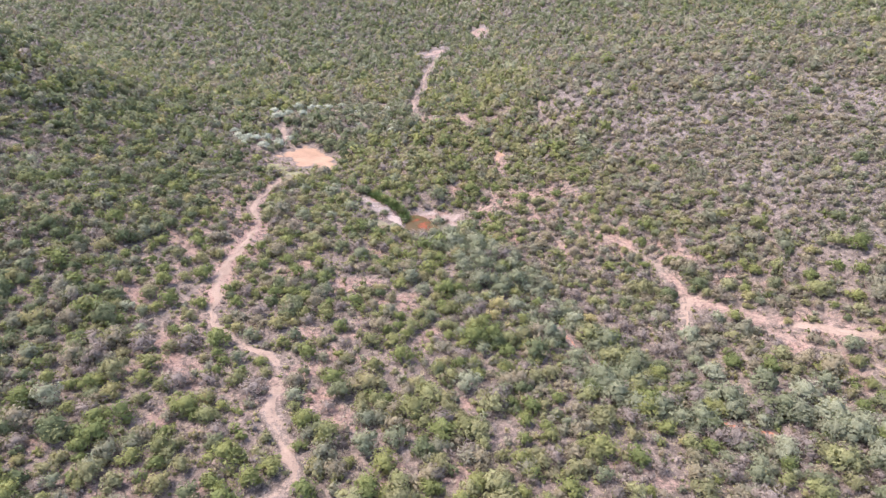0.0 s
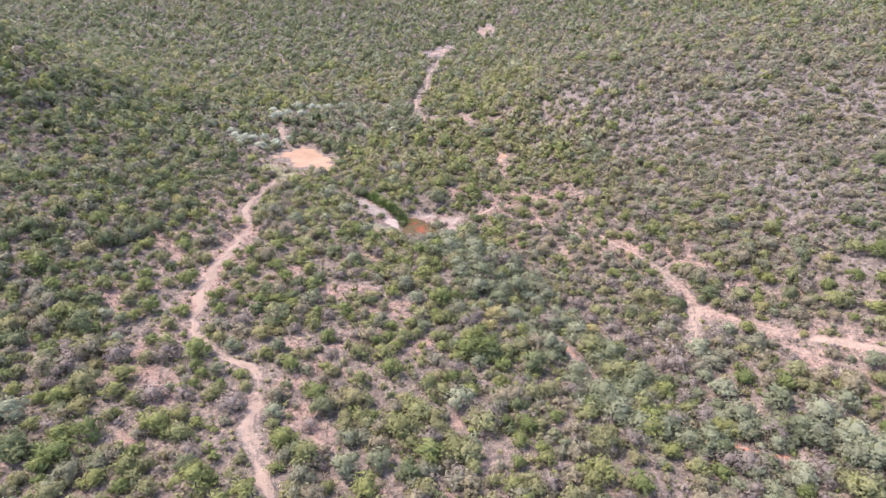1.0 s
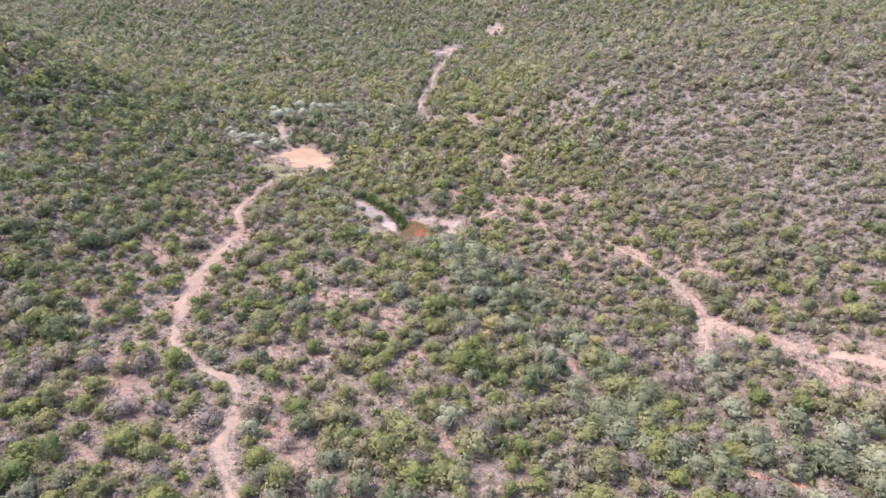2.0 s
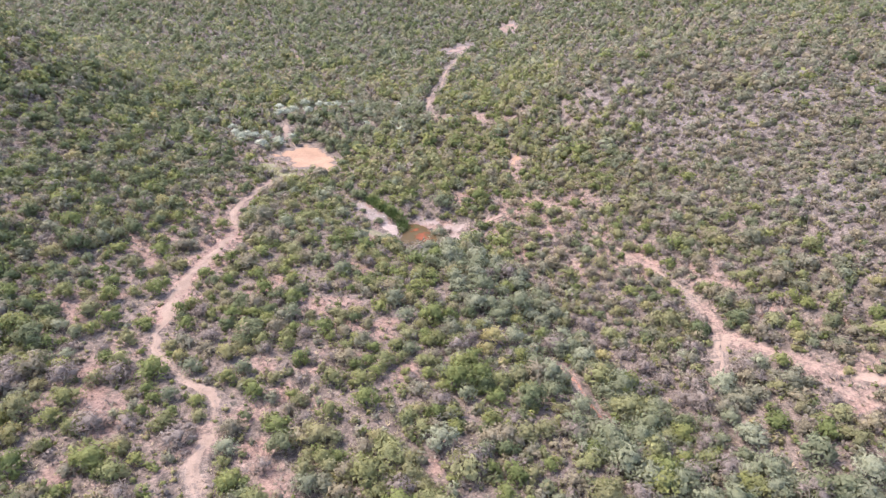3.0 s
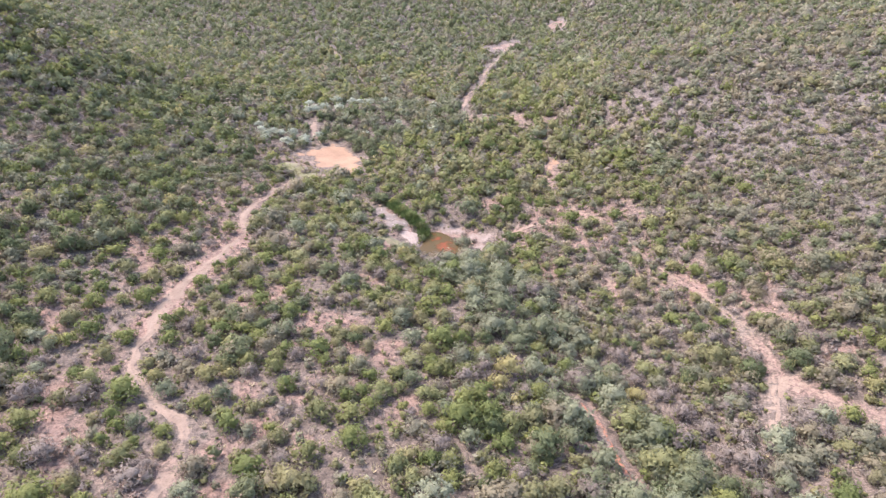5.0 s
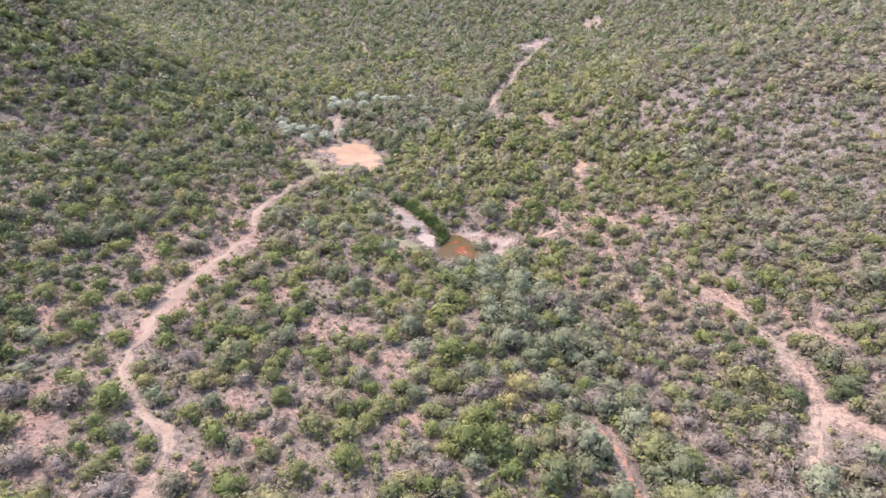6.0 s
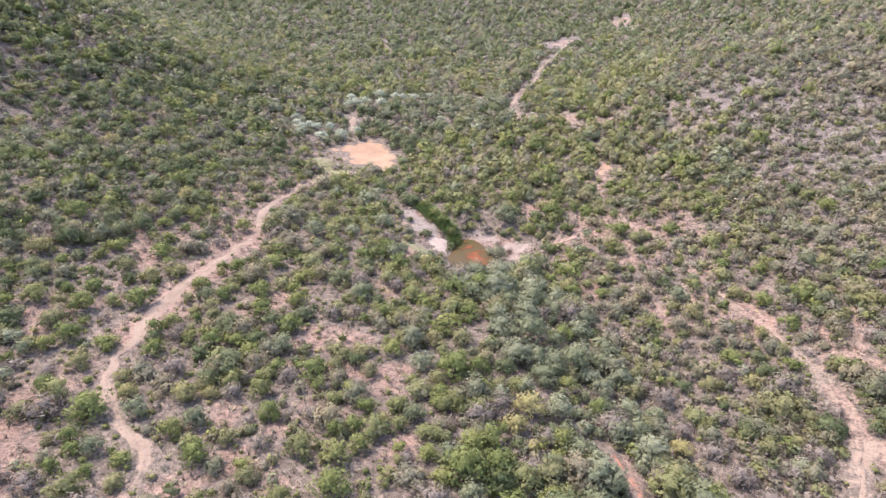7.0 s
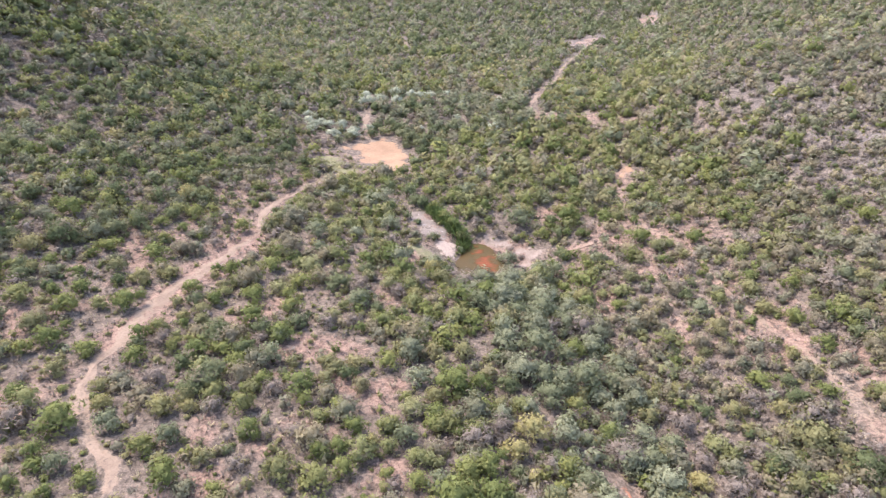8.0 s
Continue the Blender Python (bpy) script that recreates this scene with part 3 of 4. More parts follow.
# ---- pond ----
def wet_material(name, cols, rough, size=2.0, wave=0.15, under=None):
    m, t, b = material(name, rough)
    col = ramp(t, noise_tex(t, size, 6, 0.65), cols)
    if under:
        at = t.nodes.new("ShaderNodeAttribute")
        at.attribute_name = "worn"
        thick = maths(t, "ADD", at.outputs["Fac"], maths(t, "MULTIPLY", maths(t, "SUBTRACT", noise_tex(t, 0.8, 5, 0.7), 0.5), 0.9))
        col = mix(t, ramp(t, thick, [(0.02, (0, 0, 0)), (0.62, (0.95, 0.95, 0.95))]), ramp(t, noise_tex(t, 3.5, 6, 0.65), under), col)
    col = mix(t, 0.6, col, ramp(t, noise_tex(t, 0.3, 4, 0.7), [(0.3, (0.7, 0.7, 0.7)), (0.7, (1.2, 1.2, 1.2))]), "MULTIPLY")
    t.links.new(col, b.inputs["Base Color"])
    b.inputs["Specular IOR Level"].default_value = 0.15
    bump(t, b, noise_tex(t, 0.4, 3), wave, 0.05)
    return m


WATER_COLS = [(0.35, (0.050, 0.036, 0.012)), (0.48, (0.066, 0.038, 0.013)), (0.60, (0.054, 0.045, 0.014))]
WEED_COLS = [(0.34, (0.088, 0.036, 0.015)), (0.46, (0.128, 0.038, 0.016)), (0.60, (0.180, 0.046, 0.023))]
WATER = wet_material("muddy_water", WATER_COLS, 0.55, 3.5)
WEED = wet_material("red_weed", WEED_COLS, 0.75, 3.0, 0.3, WATER_COLS)
POND_LEVEL = -3.0
patch("pond", [(-10.2, 187, 1.6), (-8.8, 184, 2.1), (-7.6, 181, 2.7), (-6.2, 177.5, 3.6), (-6.0, 173.5, 3.5), (-9.8, 177, 1.9), (-3.8, 174, 2.0), (-5.2, 170, 2.6)], WATER, "small pond of muddy brown water", "pond", 93, cell=0.2, level=POND_LEVEL, spill=1.5)
patch("pond_weed", [(-9.6, 186.0, 1.0), (-8.0, 183.5, 1.6), (-6.2, 180.5, 2.2), (-4.9, 177.8, 2.7), (-4.3, 175.6, 2.4)], WEED, "rusty red water weed spreading through the pond", "water weed", 95, cell=0.15, ragged=2.0, level=POND_LEVEL + 0.03)
patch("mud_bank", [(-14.8, 180.6, 2.7), (-13.7, 182.6, 1.7), (-13.8, 178.4, 1.7)], PALE_MUD, "bare pale pink mud at the water's edge", "mud bank", 99, cell=0.4, ragged=1.2, lift=0.22)


# ---- plants ----
def unit(v):
    return v / np.maximum(np.linalg.norm(v, axis=-1, keepdims=True), 1e-9)


ICO_V = unit(np.array([(-1, 1.618, 0), (1, 1.618, 0), (-1, -1.618, 0), (1, -1.618, 0), (0, -1, 1.618), (0, 1, 1.618),
                       (0, -1, -1.618), (0, 1, -1.618), (1.618, 0, -1), (1.618, 0, 1), (-1.618, 0, -1), (-1.618, 0, 1)]))
ICO_F = np.array([(0, 11, 5), (0, 5, 1), (0, 1, 7), (0, 7, 10), (0, 10, 11), (1, 5, 9), (5, 11, 4), (11, 10, 2), (10, 7, 6), (7, 1, 8),
                  (3, 9, 4), (3, 4, 2), (3, 2, 6), (3, 6, 8), (3, 8, 9), (4, 9, 5), (2, 4, 11), (6, 2, 10), (8, 6, 7), (9, 8, 1)])


OCTA_V = np.array([(1, 0, 0), (0, 1, 0), (-1, 0, 0), (0, -1, 0), (0, 0, 1), (0, 0, -1)], float)
OCTA_F = np.array([(0, 1, 4), (1, 2, 4), (2, 3, 4), (3, 0, 4), (1, 0, 5), (2, 1, 5), (3, 2, 5), (0, 3, 5)])


def leaves(rng, at, out, size, slim=0.8, soft=0.62):
    """Small leafy sprays, a folded tip each, turned loosely outwards; returns their corners and their soft normals."""
    n = len(at)
    face = unit(out * 0.8 + rng.normal(size=(n, 3)) * 0.55 + (0, 0, 0.3))
    u = unit(np.cross(face, rng.normal(size=(n, 3))))
    v = np.cross(face, u)
    s = size * rng.uniform(0.55, 1.45, n)[:, None]
    q = np.stack([at - u * s, at + u * s * 0.55 - v * s * slim - face * s * 0.25, at + u * s * 0.55 + v * s * slim], 1).reshape(-1, 3)
    return q, np.repeat(unit(out * soft + face * 0.5), 3, 0)


def crown_shape(rng, lobes, sprays, spray, tall, flat=0.7, core=0.8, thin=0.8, hang=0.25, few=False, loose=0.3):
    """A crown about a metre in radius: uneven lobes, each with a leafy core and small sprays standing off it."""
    V, F, N, n0 = [], [], [], 0
    centres = []
    for k in range(lobes):
        a = k * 2.4 + rng.uniform(-0.5, 0.5)
        d = 0.0 if k == 0 else rng.uniform(0.34, 0.72)
        r = rng.uniform(0.48, 0.58) if k == 0 else rng.uniform(0.24, 0.42)
        c = np.array([d * math.cos(a), d * math.sin(a), tall * (0.6 if k == 0 else rng.uniform(0.32, 0.68 - 0.2 * d))])
        centres.append((c, r))
        if core > 0 and k < (2 if few else 4):
            cv, cf = (OCTA_V, OCTA_F) if few else (ICO_V, ICO_F)
            v = cv * rng.uniform(0.75, 1.12, (len(cv), 1)) * r * core
            v[:, 2] *= flat
            V.append(v + c)
            N.append(unit(v + 0.3 * (c - (0, 0, tall * 0.4))))
            F.append(cf + n0)
            n0 += len(cv)
    w = np.array([r * r for _, r in centres])
    pick = rng.choice(lobes, sprays, p=w / w.sum())
    C = np.array([c for c, _ in centres])[pick]
    R = np.array([r for _, r in centres])[pick]
    n = unit(rng.normal(size=(sprays, 3)) + (0, 0, hang))
    at = C + n * (R * rng.uniform(0.72, 1.0 + loose, sprays))[:, None] * (1, 1, flat)
    out = unit(n * 0.7 + unit(at - (0, 0, tall * 0.35)) * 0.5)
    q, nq = leaves(rng, at, out, spray, thin)
    V.append(q)
    N.append(nq)
    F.append(n0 + np.arange(3 * sprays).reshape(-1, 3))
    return np.vstack(V), np.vstack(F), centres, np.vstack(N)


def trunk_shape(rng, centres, base=0.055, count=3):
    """One short foot that forks into tapered limbs, a limb to a lobe."""
    ang = np.array([0, 2.09, 4.19])
    ring = np.stack([np.cos(ang), np.sin(ang), ang * 0], 1)
    V, F = [ring * base * 1.5 + (0, 0, -0.08), ring * base * 1.2 + (0, 0, 0.06)], []
    rows = [(0, 3)]
    for c, r in centres[:count]:
        n0 = sum(len(v) for v in V)
        knee = np.array([0, 0, 0.06]) * 0.5 + c * 0.5 + rng.uniform(-0.07, 0.07, 3)
        V.append(np.vstack([knee + ring * base * 0.65, c + (0, 0, r * 0.3) + ring * base * 0.2]))
        rows += [(3, n0), (n0, n0 + 3)]
    for lo, hi in rows:
        for e in range(3):
            f = (e + 1) % 3
            F += [(lo + e, lo + f, hi + f), (lo + e, hi + f, hi + e)]
    return np.vstack(V), np.array(F)


def far_shape(rng, spec, sprays, lobes=1):
    """A crown for the distance: a few uneven cores with sprays round them."""
    bare = spec.get("core", 1) == 0 or "thin" in spec
    tall, flat = spec["tall"], min(0.95, spec.get("flat", 0.7) + 0.2)
    turns = rng.uniform(0, 1) + np.arange(lobes) * 6.28 / lobes + rng.uniform(-0.5, 0.5, lobes)
    blobs = [(0.0, 0.0, 0.5, 0.72)] if lobes == 1 else [(0.42 * math.cos(a), 0.42 * math.sin(a), rng.uniform(0.36, 0.62), rng.uniform(0.42, 0.62)) for a in turns]
    V, F, N = [], [], []
    for bx, by, bz, br in blobs:
        v = OCTA_V * rng.uniform(0.65, 1.1, (6, 1)) * br * (0.66 if bare else 0.95)
        F.append(OCTA_F + 6 * len(V))
        V.append(v * (1, 1, flat) + (bx, by, bz * tall))
        N.append(unit(v + 0.4 * np.array([bx, by, 0.1])))
    n = unit(rng.normal(size=(sprays, 3)) + (0, 0, 0.35))
    at = n * rng.uniform(0.62, 1.02, (sprays, 1)) * (1, 1, flat) + (0, 0, tall * 0.52)
    q, nq = leaves(rng, at * (0.92 if bare else 1), n, 0.25 if bare else 0.26, 0.42 if bare else 0.8, 0.95)
    F.append(6 * lobes + np.arange(3 * sprays).reshape(-1, 3))
    f = np.vstack(F)
    return np.vstack(V + [q]), f, np.zeros(len(f)), np.vstack(N + [nq])


KINDS = {
    "green_shrub": dict(lobes=9, sprays=430, spray=0.092, tall=1.25, flat=0.85),
    "pale_green_shrub": dict(lobes=8, sprays=400, spray=0.096, tall=1.35, flat=0.9),
    "olive_shrub": dict(lobes=9, sprays=400, spray=0.094, tall=1.15, flat=0.8),
    "tawny_shrub": dict(lobes=7, sprays=350, spray=0.094, tall=1.15, flat=0.85, loose=0.4),
    "grey_leaved_tree": dict(lobes=10, sprays=470, spray=0.092, tall=1.45, flat=0.8),
    "silver_tree": dict(lobes=9, sprays=420, spray=0.096, tall=1.35, flat=0.68),
    "dark_shrub": dict(lobes=7, sprays=400, spray=0.092, tall=1.25, flat=0.9),
    "bare_thornbush": dict(lobes=8, sprays=460, spray=0.150, tall=1.1, core=0.62, thin=0.13, hang=0.4, loose=0.35),
    "yellow_tree": dict(lobes=9, sprays=420, spray=0.094, tall=1.4, flat=0.75),
    "grey_shrub": dict(lobes=8, sprays=370, spray=0.092, tall=1.1, flat=0.8, loose=0.4),
}
LABELS = {
    "green_shrub": ("leafy green shrub with many stems on dry soil", "shrub"),
    "pale_green_shrub": ("upright pale green shrub with loose foliage", "shrub"),
    "olive_shrub": ("olive-yellow leafed shrub with a broad low crown", "shrub"),
    "tawny_shrub": ("tawny half-dry shrub with thinning brownish leaves", "shrub"),
    "grey_leaved_tree": ("small tree with silvery grey-green leaves near the stream bed", "tree"),
    "silver_tree": ("small tree with silvery white leaves by the clearing", "tree"),
    "dark_shrub": ("dense dark green evergreen shrub on dry soil", "shrub"),
    "bare_thornbush": ("leafless grey thorn bush with tangled twigs", "bush"),
    "yellow_tree": ("small tree with yellow-green leaves", "tree"),
    "grey_shrub": ("low dull grey-green shrub in a dense thicket", "shrub"),
}
NEAR, MID, FAR, DISTANT = {}, {}, {}, {}
for k, (kind, spec) in enumerate(KINDS.items()):
    rng = np.random.default_rng(100 + k)
    NEAR[kind], MID[kind], FAR[kind], DISTANT[kind] = [], [], [], []
    for v in range(10):
        cv, cf, cen, cn = crown_shape(rng, **spec)
        sv, sf = trunk_shape(rng, cen)
        NEAR[kind].append((tri_mesh("crown", cv, cf, [LEAF[kind]], normals=cn), tri_mesh("trunk", sv, sf, [BARK])))
    for v in range(8):
        s = dict(spec, lobes=6, sprays=140, spray=spec["spray"] * (1.2 if kind == "bare_thornbush" else 1.45), few=True)
        cv, cf, cen, cn = crown_shape(rng, **s)
        sv, sf = trunk_shape(rng, cen, 0.05, 1)
        MID[kind].append((np.vstack([cv, sv]), np.vstack([cf, sf + len(cv)]), np.r_[np.zeros(len(cf)), np.ones(len(sf))], np.vstack([cn, unit(sv * (1, 1, 0) + (0, 0, 0.01))])))
    for v in range(8):
        FAR[kind].append(far_shape(rng, spec, 32, 3))
        DISTANT[kind].append(far_shape(rng, spec, 19))


def scatter(name, shapes, x, y, r, turn, tint, mats, label, category, sink=0.05, squash=None):
    """Many plants as one mesh, standing on the land."""
    rng = np.random.default_rng(len(x))
    which = rng.integers(0, len(shapes), len(x))
    z = height(x, y) - sink * r
    up = r * (rng.uniform(0.8, 1.15, len(x)) if squash is None else squash)
    Vs, Fs, Ms, Ts, Ns, n0 = [], [], [], [], [], 0
    for k, (v, f, m, *soft) in enumerate(shapes):
        s = np.flatnonzero(which == k)
        if not len(s):
            continue
        c, d = np.cos(turn[s])[:, None], np.sin(turn[s])[:, None]
        V = np.stack([(v[:, 0] * c - v[:, 1] * d) * r[s][:, None] + x[s][:, None],
                      (v[:, 0] * d + v[:, 1] * c) * r[s][:, None] + y[s][:, None],
                      v[:, 2] * up[s][:, None] + z[s][:, None]], 2)
        Vs.append(V.reshape(-1, 3))
        Fs.append((f[None] + (n0 + len(v) * np.arange(len(s)))[:, None, None]).reshape(-1, 3))
        Ms.append(np.tile(m, len(s)))
        Ts.append(np.repeat(tint[s], len(v)))
        for w in soft:
            Ns.append(np.stack([w[:, 0] * c - w[:, 1] * d, w[:, 0] * d + w[:, 1] * c, w[:, 2] + 0 * c], 2).reshape(-1, 3))
        n0 += len(v) * len(s)
    me = tri_mesh(name, np.vstack(Vs), np.vstack(Fs), mats, np.concatenate(Ms), np.concatenate(Ts), np.vstack(Ns) if Ns else None)
    return tagged(new(name, me), label, category, kind="stuff")


# where plants stand
# plants that stand out: x, y, crown radius
PLACED = {}
GREEN_SHRUBS = [
    (-19.2, 69.4, 2.3), (-27.8, 71.1, 2.5), (-8.3, 75.1, 2.8), (-22.1, 78.9, 1.6), (45.1, 82.6, 2.1), (-52.5, 84.3, 2.8), (-62.6, 85.7, 1.9), (38.7, 86.1, 2.1),
    (14.7, 87, 2), (73.9, 90, 1.9), (-64.8, 91.6, 1.8), (-69.4, 92.8, 2), (-53.6, 94.2, 2.2), (78.3, 95.3, 1.8), (-36.7, 95.3, 2.4), (-19.5, 96.3, 2.8),
    (-41.3, 97.8, 1.3), (-36.9, 98.5, 1.3), (-54, 99, 2.9), (-12.7, 100.3, 2.1), (-40.9, 100.9, 1.6), (-34.1, 101.2, 1.7), (79, 101.2, 2.1), (-7.6, 104, 2.6),
    (-25.8, 104.2, 2.3), (-19.6, 104.8, 1.3), (58.1, 105.8, 2.6), (-44.2, 107.5, 3.3), (-31.6, 107.5, 1.9), (13.7, 108.2, 2.3),
]
GREEN_SHRUBS_B = [
    (-14, 108.9, 2.4), (-9.2, 109.3, 2.6), (-54.1, 110.4, 1.9), (-7.1, 112.3, 1.8), (-49.2, 113.2, 1), (1.7, 113.5, 1.8), (-21.1, 114.3, 1.9), (-60.5, 117.7, 1.8),
    (82.5, 117.7, 1.4), (-24.5, 118.2, 2.1), (87, 118.2, 2.3), (-8.6, 119, 1.7), (63.7, 120.2, 2.1), (-59, 120.8, 2.4), (-52.7, 121.1, 2.2), (-44.9, 122.3, 2.1),
    (-19.6, 124.7, 2.8), (91.1, 124.8, 2.3), (-30.8, 126, 2.2), (-37.6, 126.9, 2.4), (82, 126.9, 2), (-71.7, 127.4, 2.9), (87.4, 127.7, 2.1), (-63.4, 128.6, 2.4),
    (69.2, 128.7, 1.7), (-47.2, 130.1, 1.9), (-68.8, 131.6, 1.4), (93.9, 132, 3.1), (72.5, 133, 2.2), (-55.7, 133.4, 2.8),
]
GREEN_SHRUBS_C = [
    (-65, 133.7, 2.1), (4.2, 133.8, 2.1), (-9.8, 134.2, 2.4), (-35.1, 137.5, 2.6), (-69.8, 137.7, 1.8), (-76, 138.5, 1.8), (-43.7, 139.9, 1.8), (-49.2, 141.5, 2.1),
    (-38.5, 143.8, 2.5), (51.2, 145.2, 1.9), (-33.5, 146.6, 1.8), (-59.7, 146.8, 1.6), (-70.7, 146.9, 2.2), (43, 147.1, 2.3), (-62.6, 149.1, 2.9), (15.9, 149.6, 2.4),
    (-46.8, 149.7, 2), (-85.3, 153.7, 3.1), (-41.2, 154.2, 2.8), (52.3, 154.5, 1.9), (-69.7, 159.7, 2), (-64.7, 160.1, 1.6), (49.3, 161.5, 2.1), (22.3, 165, 1.7),
    (-66.2, 166.1, 2.3), (-55, 166.6, 2.3), (53.3, 166.8, 1.3), (12.2, 170, 1.6), (50.2, 171.1, 1.9), (44, 173.8, 2.1),
]
GREEN_SHRUBS_D = [
    (15.5, 179.1, 1.8), (-13.2, 187, 1.6), (64.4, 188.7, 2.7), (24.8, 189.3, 3.1), (-15.9, 189.5, 1.8), (35.7, 189.5, 2.2), (13.1, 191.2, 1.7), (4.5, 191.5, 2.1),
    (-18.6, 191.9, 1.8), (-21.7, 195.1, 1.6),
]
PLACED["green_shrub"] = GREEN_SHRUBS + GREEN_SHRUBS_B + GREEN_SHRUBS_C + GREEN_SHRUBS_D
OLIVE_SHRUBS = [
    (-40.5, 69.6, 2.3), (-47.3, 70.2, 2.3), (-58.1, 72, 1.9), (9.8, 73.8, 1.7), (-38.9, 73.9, 1.9), (17.6, 74.2, 1.5), (41.1, 79.3, 2), (-27.9, 80.6, 1.5),
    (32.2, 83.8, 1.9), (-13.4, 88.8, 2), (30.2, 90.9, 1.4), (70.1, 91.7, 1.6), (-32.3, 97.8, 1.7), (21.1, 100.8, 2.6), (23.9, 107.4, 1.8), (-23.7, 108.5, 1.6),
    (87.2, 110.8, 1.4), (-41.7, 112.2, 1.9), (-34.1, 114.2, 2.4), (77.6, 115.2, 1.4), (-45.2, 115.5, 1.6), (-53, 115.7, 1.9), (-31, 115.8, 1.5), (73, 116.1, 1.3),
    (-5.8, 118, 1.1), (-16.9, 127.2, 1.6), (-1, 128.8, 1.9), (-14.3, 132.1, 2), (-45.4, 133.9, 1.4), (51.5, 134.4, 1.7),
]
OLIVE_SHRUBS_B = [
    (-81.9, 139.7, 2.8), (-0.1, 140.6, 2.3), (-58.9, 140.7, 2.1), (39.3, 141.1, 1.9), (-64.8, 141.4, 2.1), (45.3, 141.8, 2), (48.2, 153.2, 1.5), (38, 158.7, 2.4),
    (59.6, 162.3, 1.5), (26.1, 167, 1.3), (23.8, 173.7, 2), (54.3, 181.6, 1.8), (-42.3, 183.2, 2.6), (-45.7, 253.6, 2.6),
]
PLACED["olive_shrub"] = OLIVE_SHRUBS + OLIVE_SHRUBS_B
GREY_LEAVED_TREES = [
    (25.3, 73.9, 1.7), (-11.7, 78.8, 2.7), (-7, 80.5, 2.4), (-25.7, 91.4, 2), (65.5, 94.2, 3.3), (5.3, 95.9, 2.8), (70.5, 96.4, 2.4), (60.4, 98.4, 3.4),
    (-38.6, 101.8, 1.7), (52.9, 103.2, 3.1), (77.4, 107.7, 1.1), (51.3, 107.7, 2), (8.6, 108.1, 2), (-38.5, 109.6, 2), (-29.4, 109.8, 2), (23.3, 111.2, 2.3),
    (52.6, 115.1, 3.1), (-2, 119.8, 2), (70.2, 123.4, 1.4), (17.1, 128.4, 2.5), (-26.5, 129, 2.3), (-4.3, 131.3, 2.3), (27, 133.8, 2.5), (14.2, 135.7, 2.7),
    (23.4, 137, 2.2), (19.2, 144.4, 2.4), (10.6, 145.6, 3.4), (35.7, 164, 2.3), (-36.5, 164.5, 1.9), (-40.3, 170.8, 2.7),
]
GREY_LEAVED_TREES_B = [
    (9.7, 177.1, 2.2), (-27.9, 181.6, 2.9), (-2, 195.4, 3.4), (-77, 239.8, 2.3), (-69.6, 240.4, 2.5), (-65.6, 246.8, 2.4), (-70.9, 274, 2.9), (-65.9, 286.6, 2.8),
    (-52.6, 286.9, 2.7),
]
PLACED["grey_leaved_tree"] = GREY_LEAVED_TREES + GREY_LEAVED_TREES_B[:3]
PLACED["silver_tree"] = GREY_LEAVED_TREES_B[3:] + [(-78, 243.5, 2.5), (-64.3, 243.5, 2.4), (-77.5, 248, 2.2), (-72.5, 271.5, 2.6), (-67.8, 276, 2.8), (-62.4, 278.5, 2.6), (-59.8, 287, 2.4), (-75, 280, 2.4), (-57, 288, 2.4), (-81, 246.5, 2.4), (-74, 246.5, 2.5), (-70.5, 249, 2.3), (-61.5, 250.5, 2.0), (-84, 252, 2.2), (-36, 265, 2.0), (-45.6, 256, 1.7), (-47, 292, 2.2)]
BARE_THORNBUSHS = [
    (-19.6, 108.7, 1.6), (68, 109.7, 1.7), (48.3, 112.2, 3.2), (45.4, 113.8, 2.2), (38.5, 127.5, 2.4), (41.2, 122.8, 2.6), (44, 119.5, 2.2), (-19.2, 114.4, 1.3), (-15.8, 116, 1.7), (-38.9, 119.2, 2.2), (34.9, 131.8, 2.2), (32.6, 137.7, 2.5),
    (-55.8, 157.8, 2), (-54.3, 216.2, 1.7), (-69, 231.2, 2.1), (-75, 231.5, 1.9), (-72, 233.5, 2.0), (-66.5, 233.5, 1.6), (-70.5, 227, 1.6), (-51.7, 264.1, 2.2), (-5.5, 190.5, 1.7), (-1.6, 186.4, 1.1), (1.2, 184, 1.0), (-3.8, 185, 0.8), (2.6, 179.5, 0.9),
]
PLACED["bare_thornbush"] = BARE_THORNBUSHS
DARK_SHRUBS = [
    (-60.8, 69.7, 2), (-73.6, 93.3, 1.7), (34.7, 104.7, 1.6), (83.2, 113.3, 1), (-37.6, 123.5, 2), (8.1, 135.5, 2), (35.7, 140.6, 1.5), (46.7, 147.5, 1.6),
    (-24.4, 160.3, 2), (70.8, 161.1, 2.6), (110.5, 165.2, 2.4), (-53.5, 177.6, 1.4), (-18, 181.9, 1.7), (-23.1, 186.7, 1.2), (-11.6, 182, 1.3), (-26.8, 195.5, 2.6), (-45.4, 241.8, 2.4),
]
PLACED["dark_shrub"] = DARK_SHRUBS + [(-48.5, 248.5, 3.6), (-44.5, 244.5, 3.4), (-40, 240, 3.1), (-52, 252.5, 3.0), (-56, 256, 2.8), (-60, 253, 2.6), (-37.5, 233, 2.8), (-59, 246.5, 2.4), (-64, 240.5, 2.2), (-37, 226, 2.6), (-40.2, 253.5, 2.6), (-30, 200, 2.4), (-35.8, 202, 2.2), (-25, 195.5, 2.2), (-72.9, 216, 2.8), (-64, 210, 2.4)]
YELLOW_TREES = [
    (11.7, 122.6, 2), (13.2, 126.8, 2.7), (34.4, 127.6, 2),
]
PLACED["yellow_tree"] = YELLOW_TREES
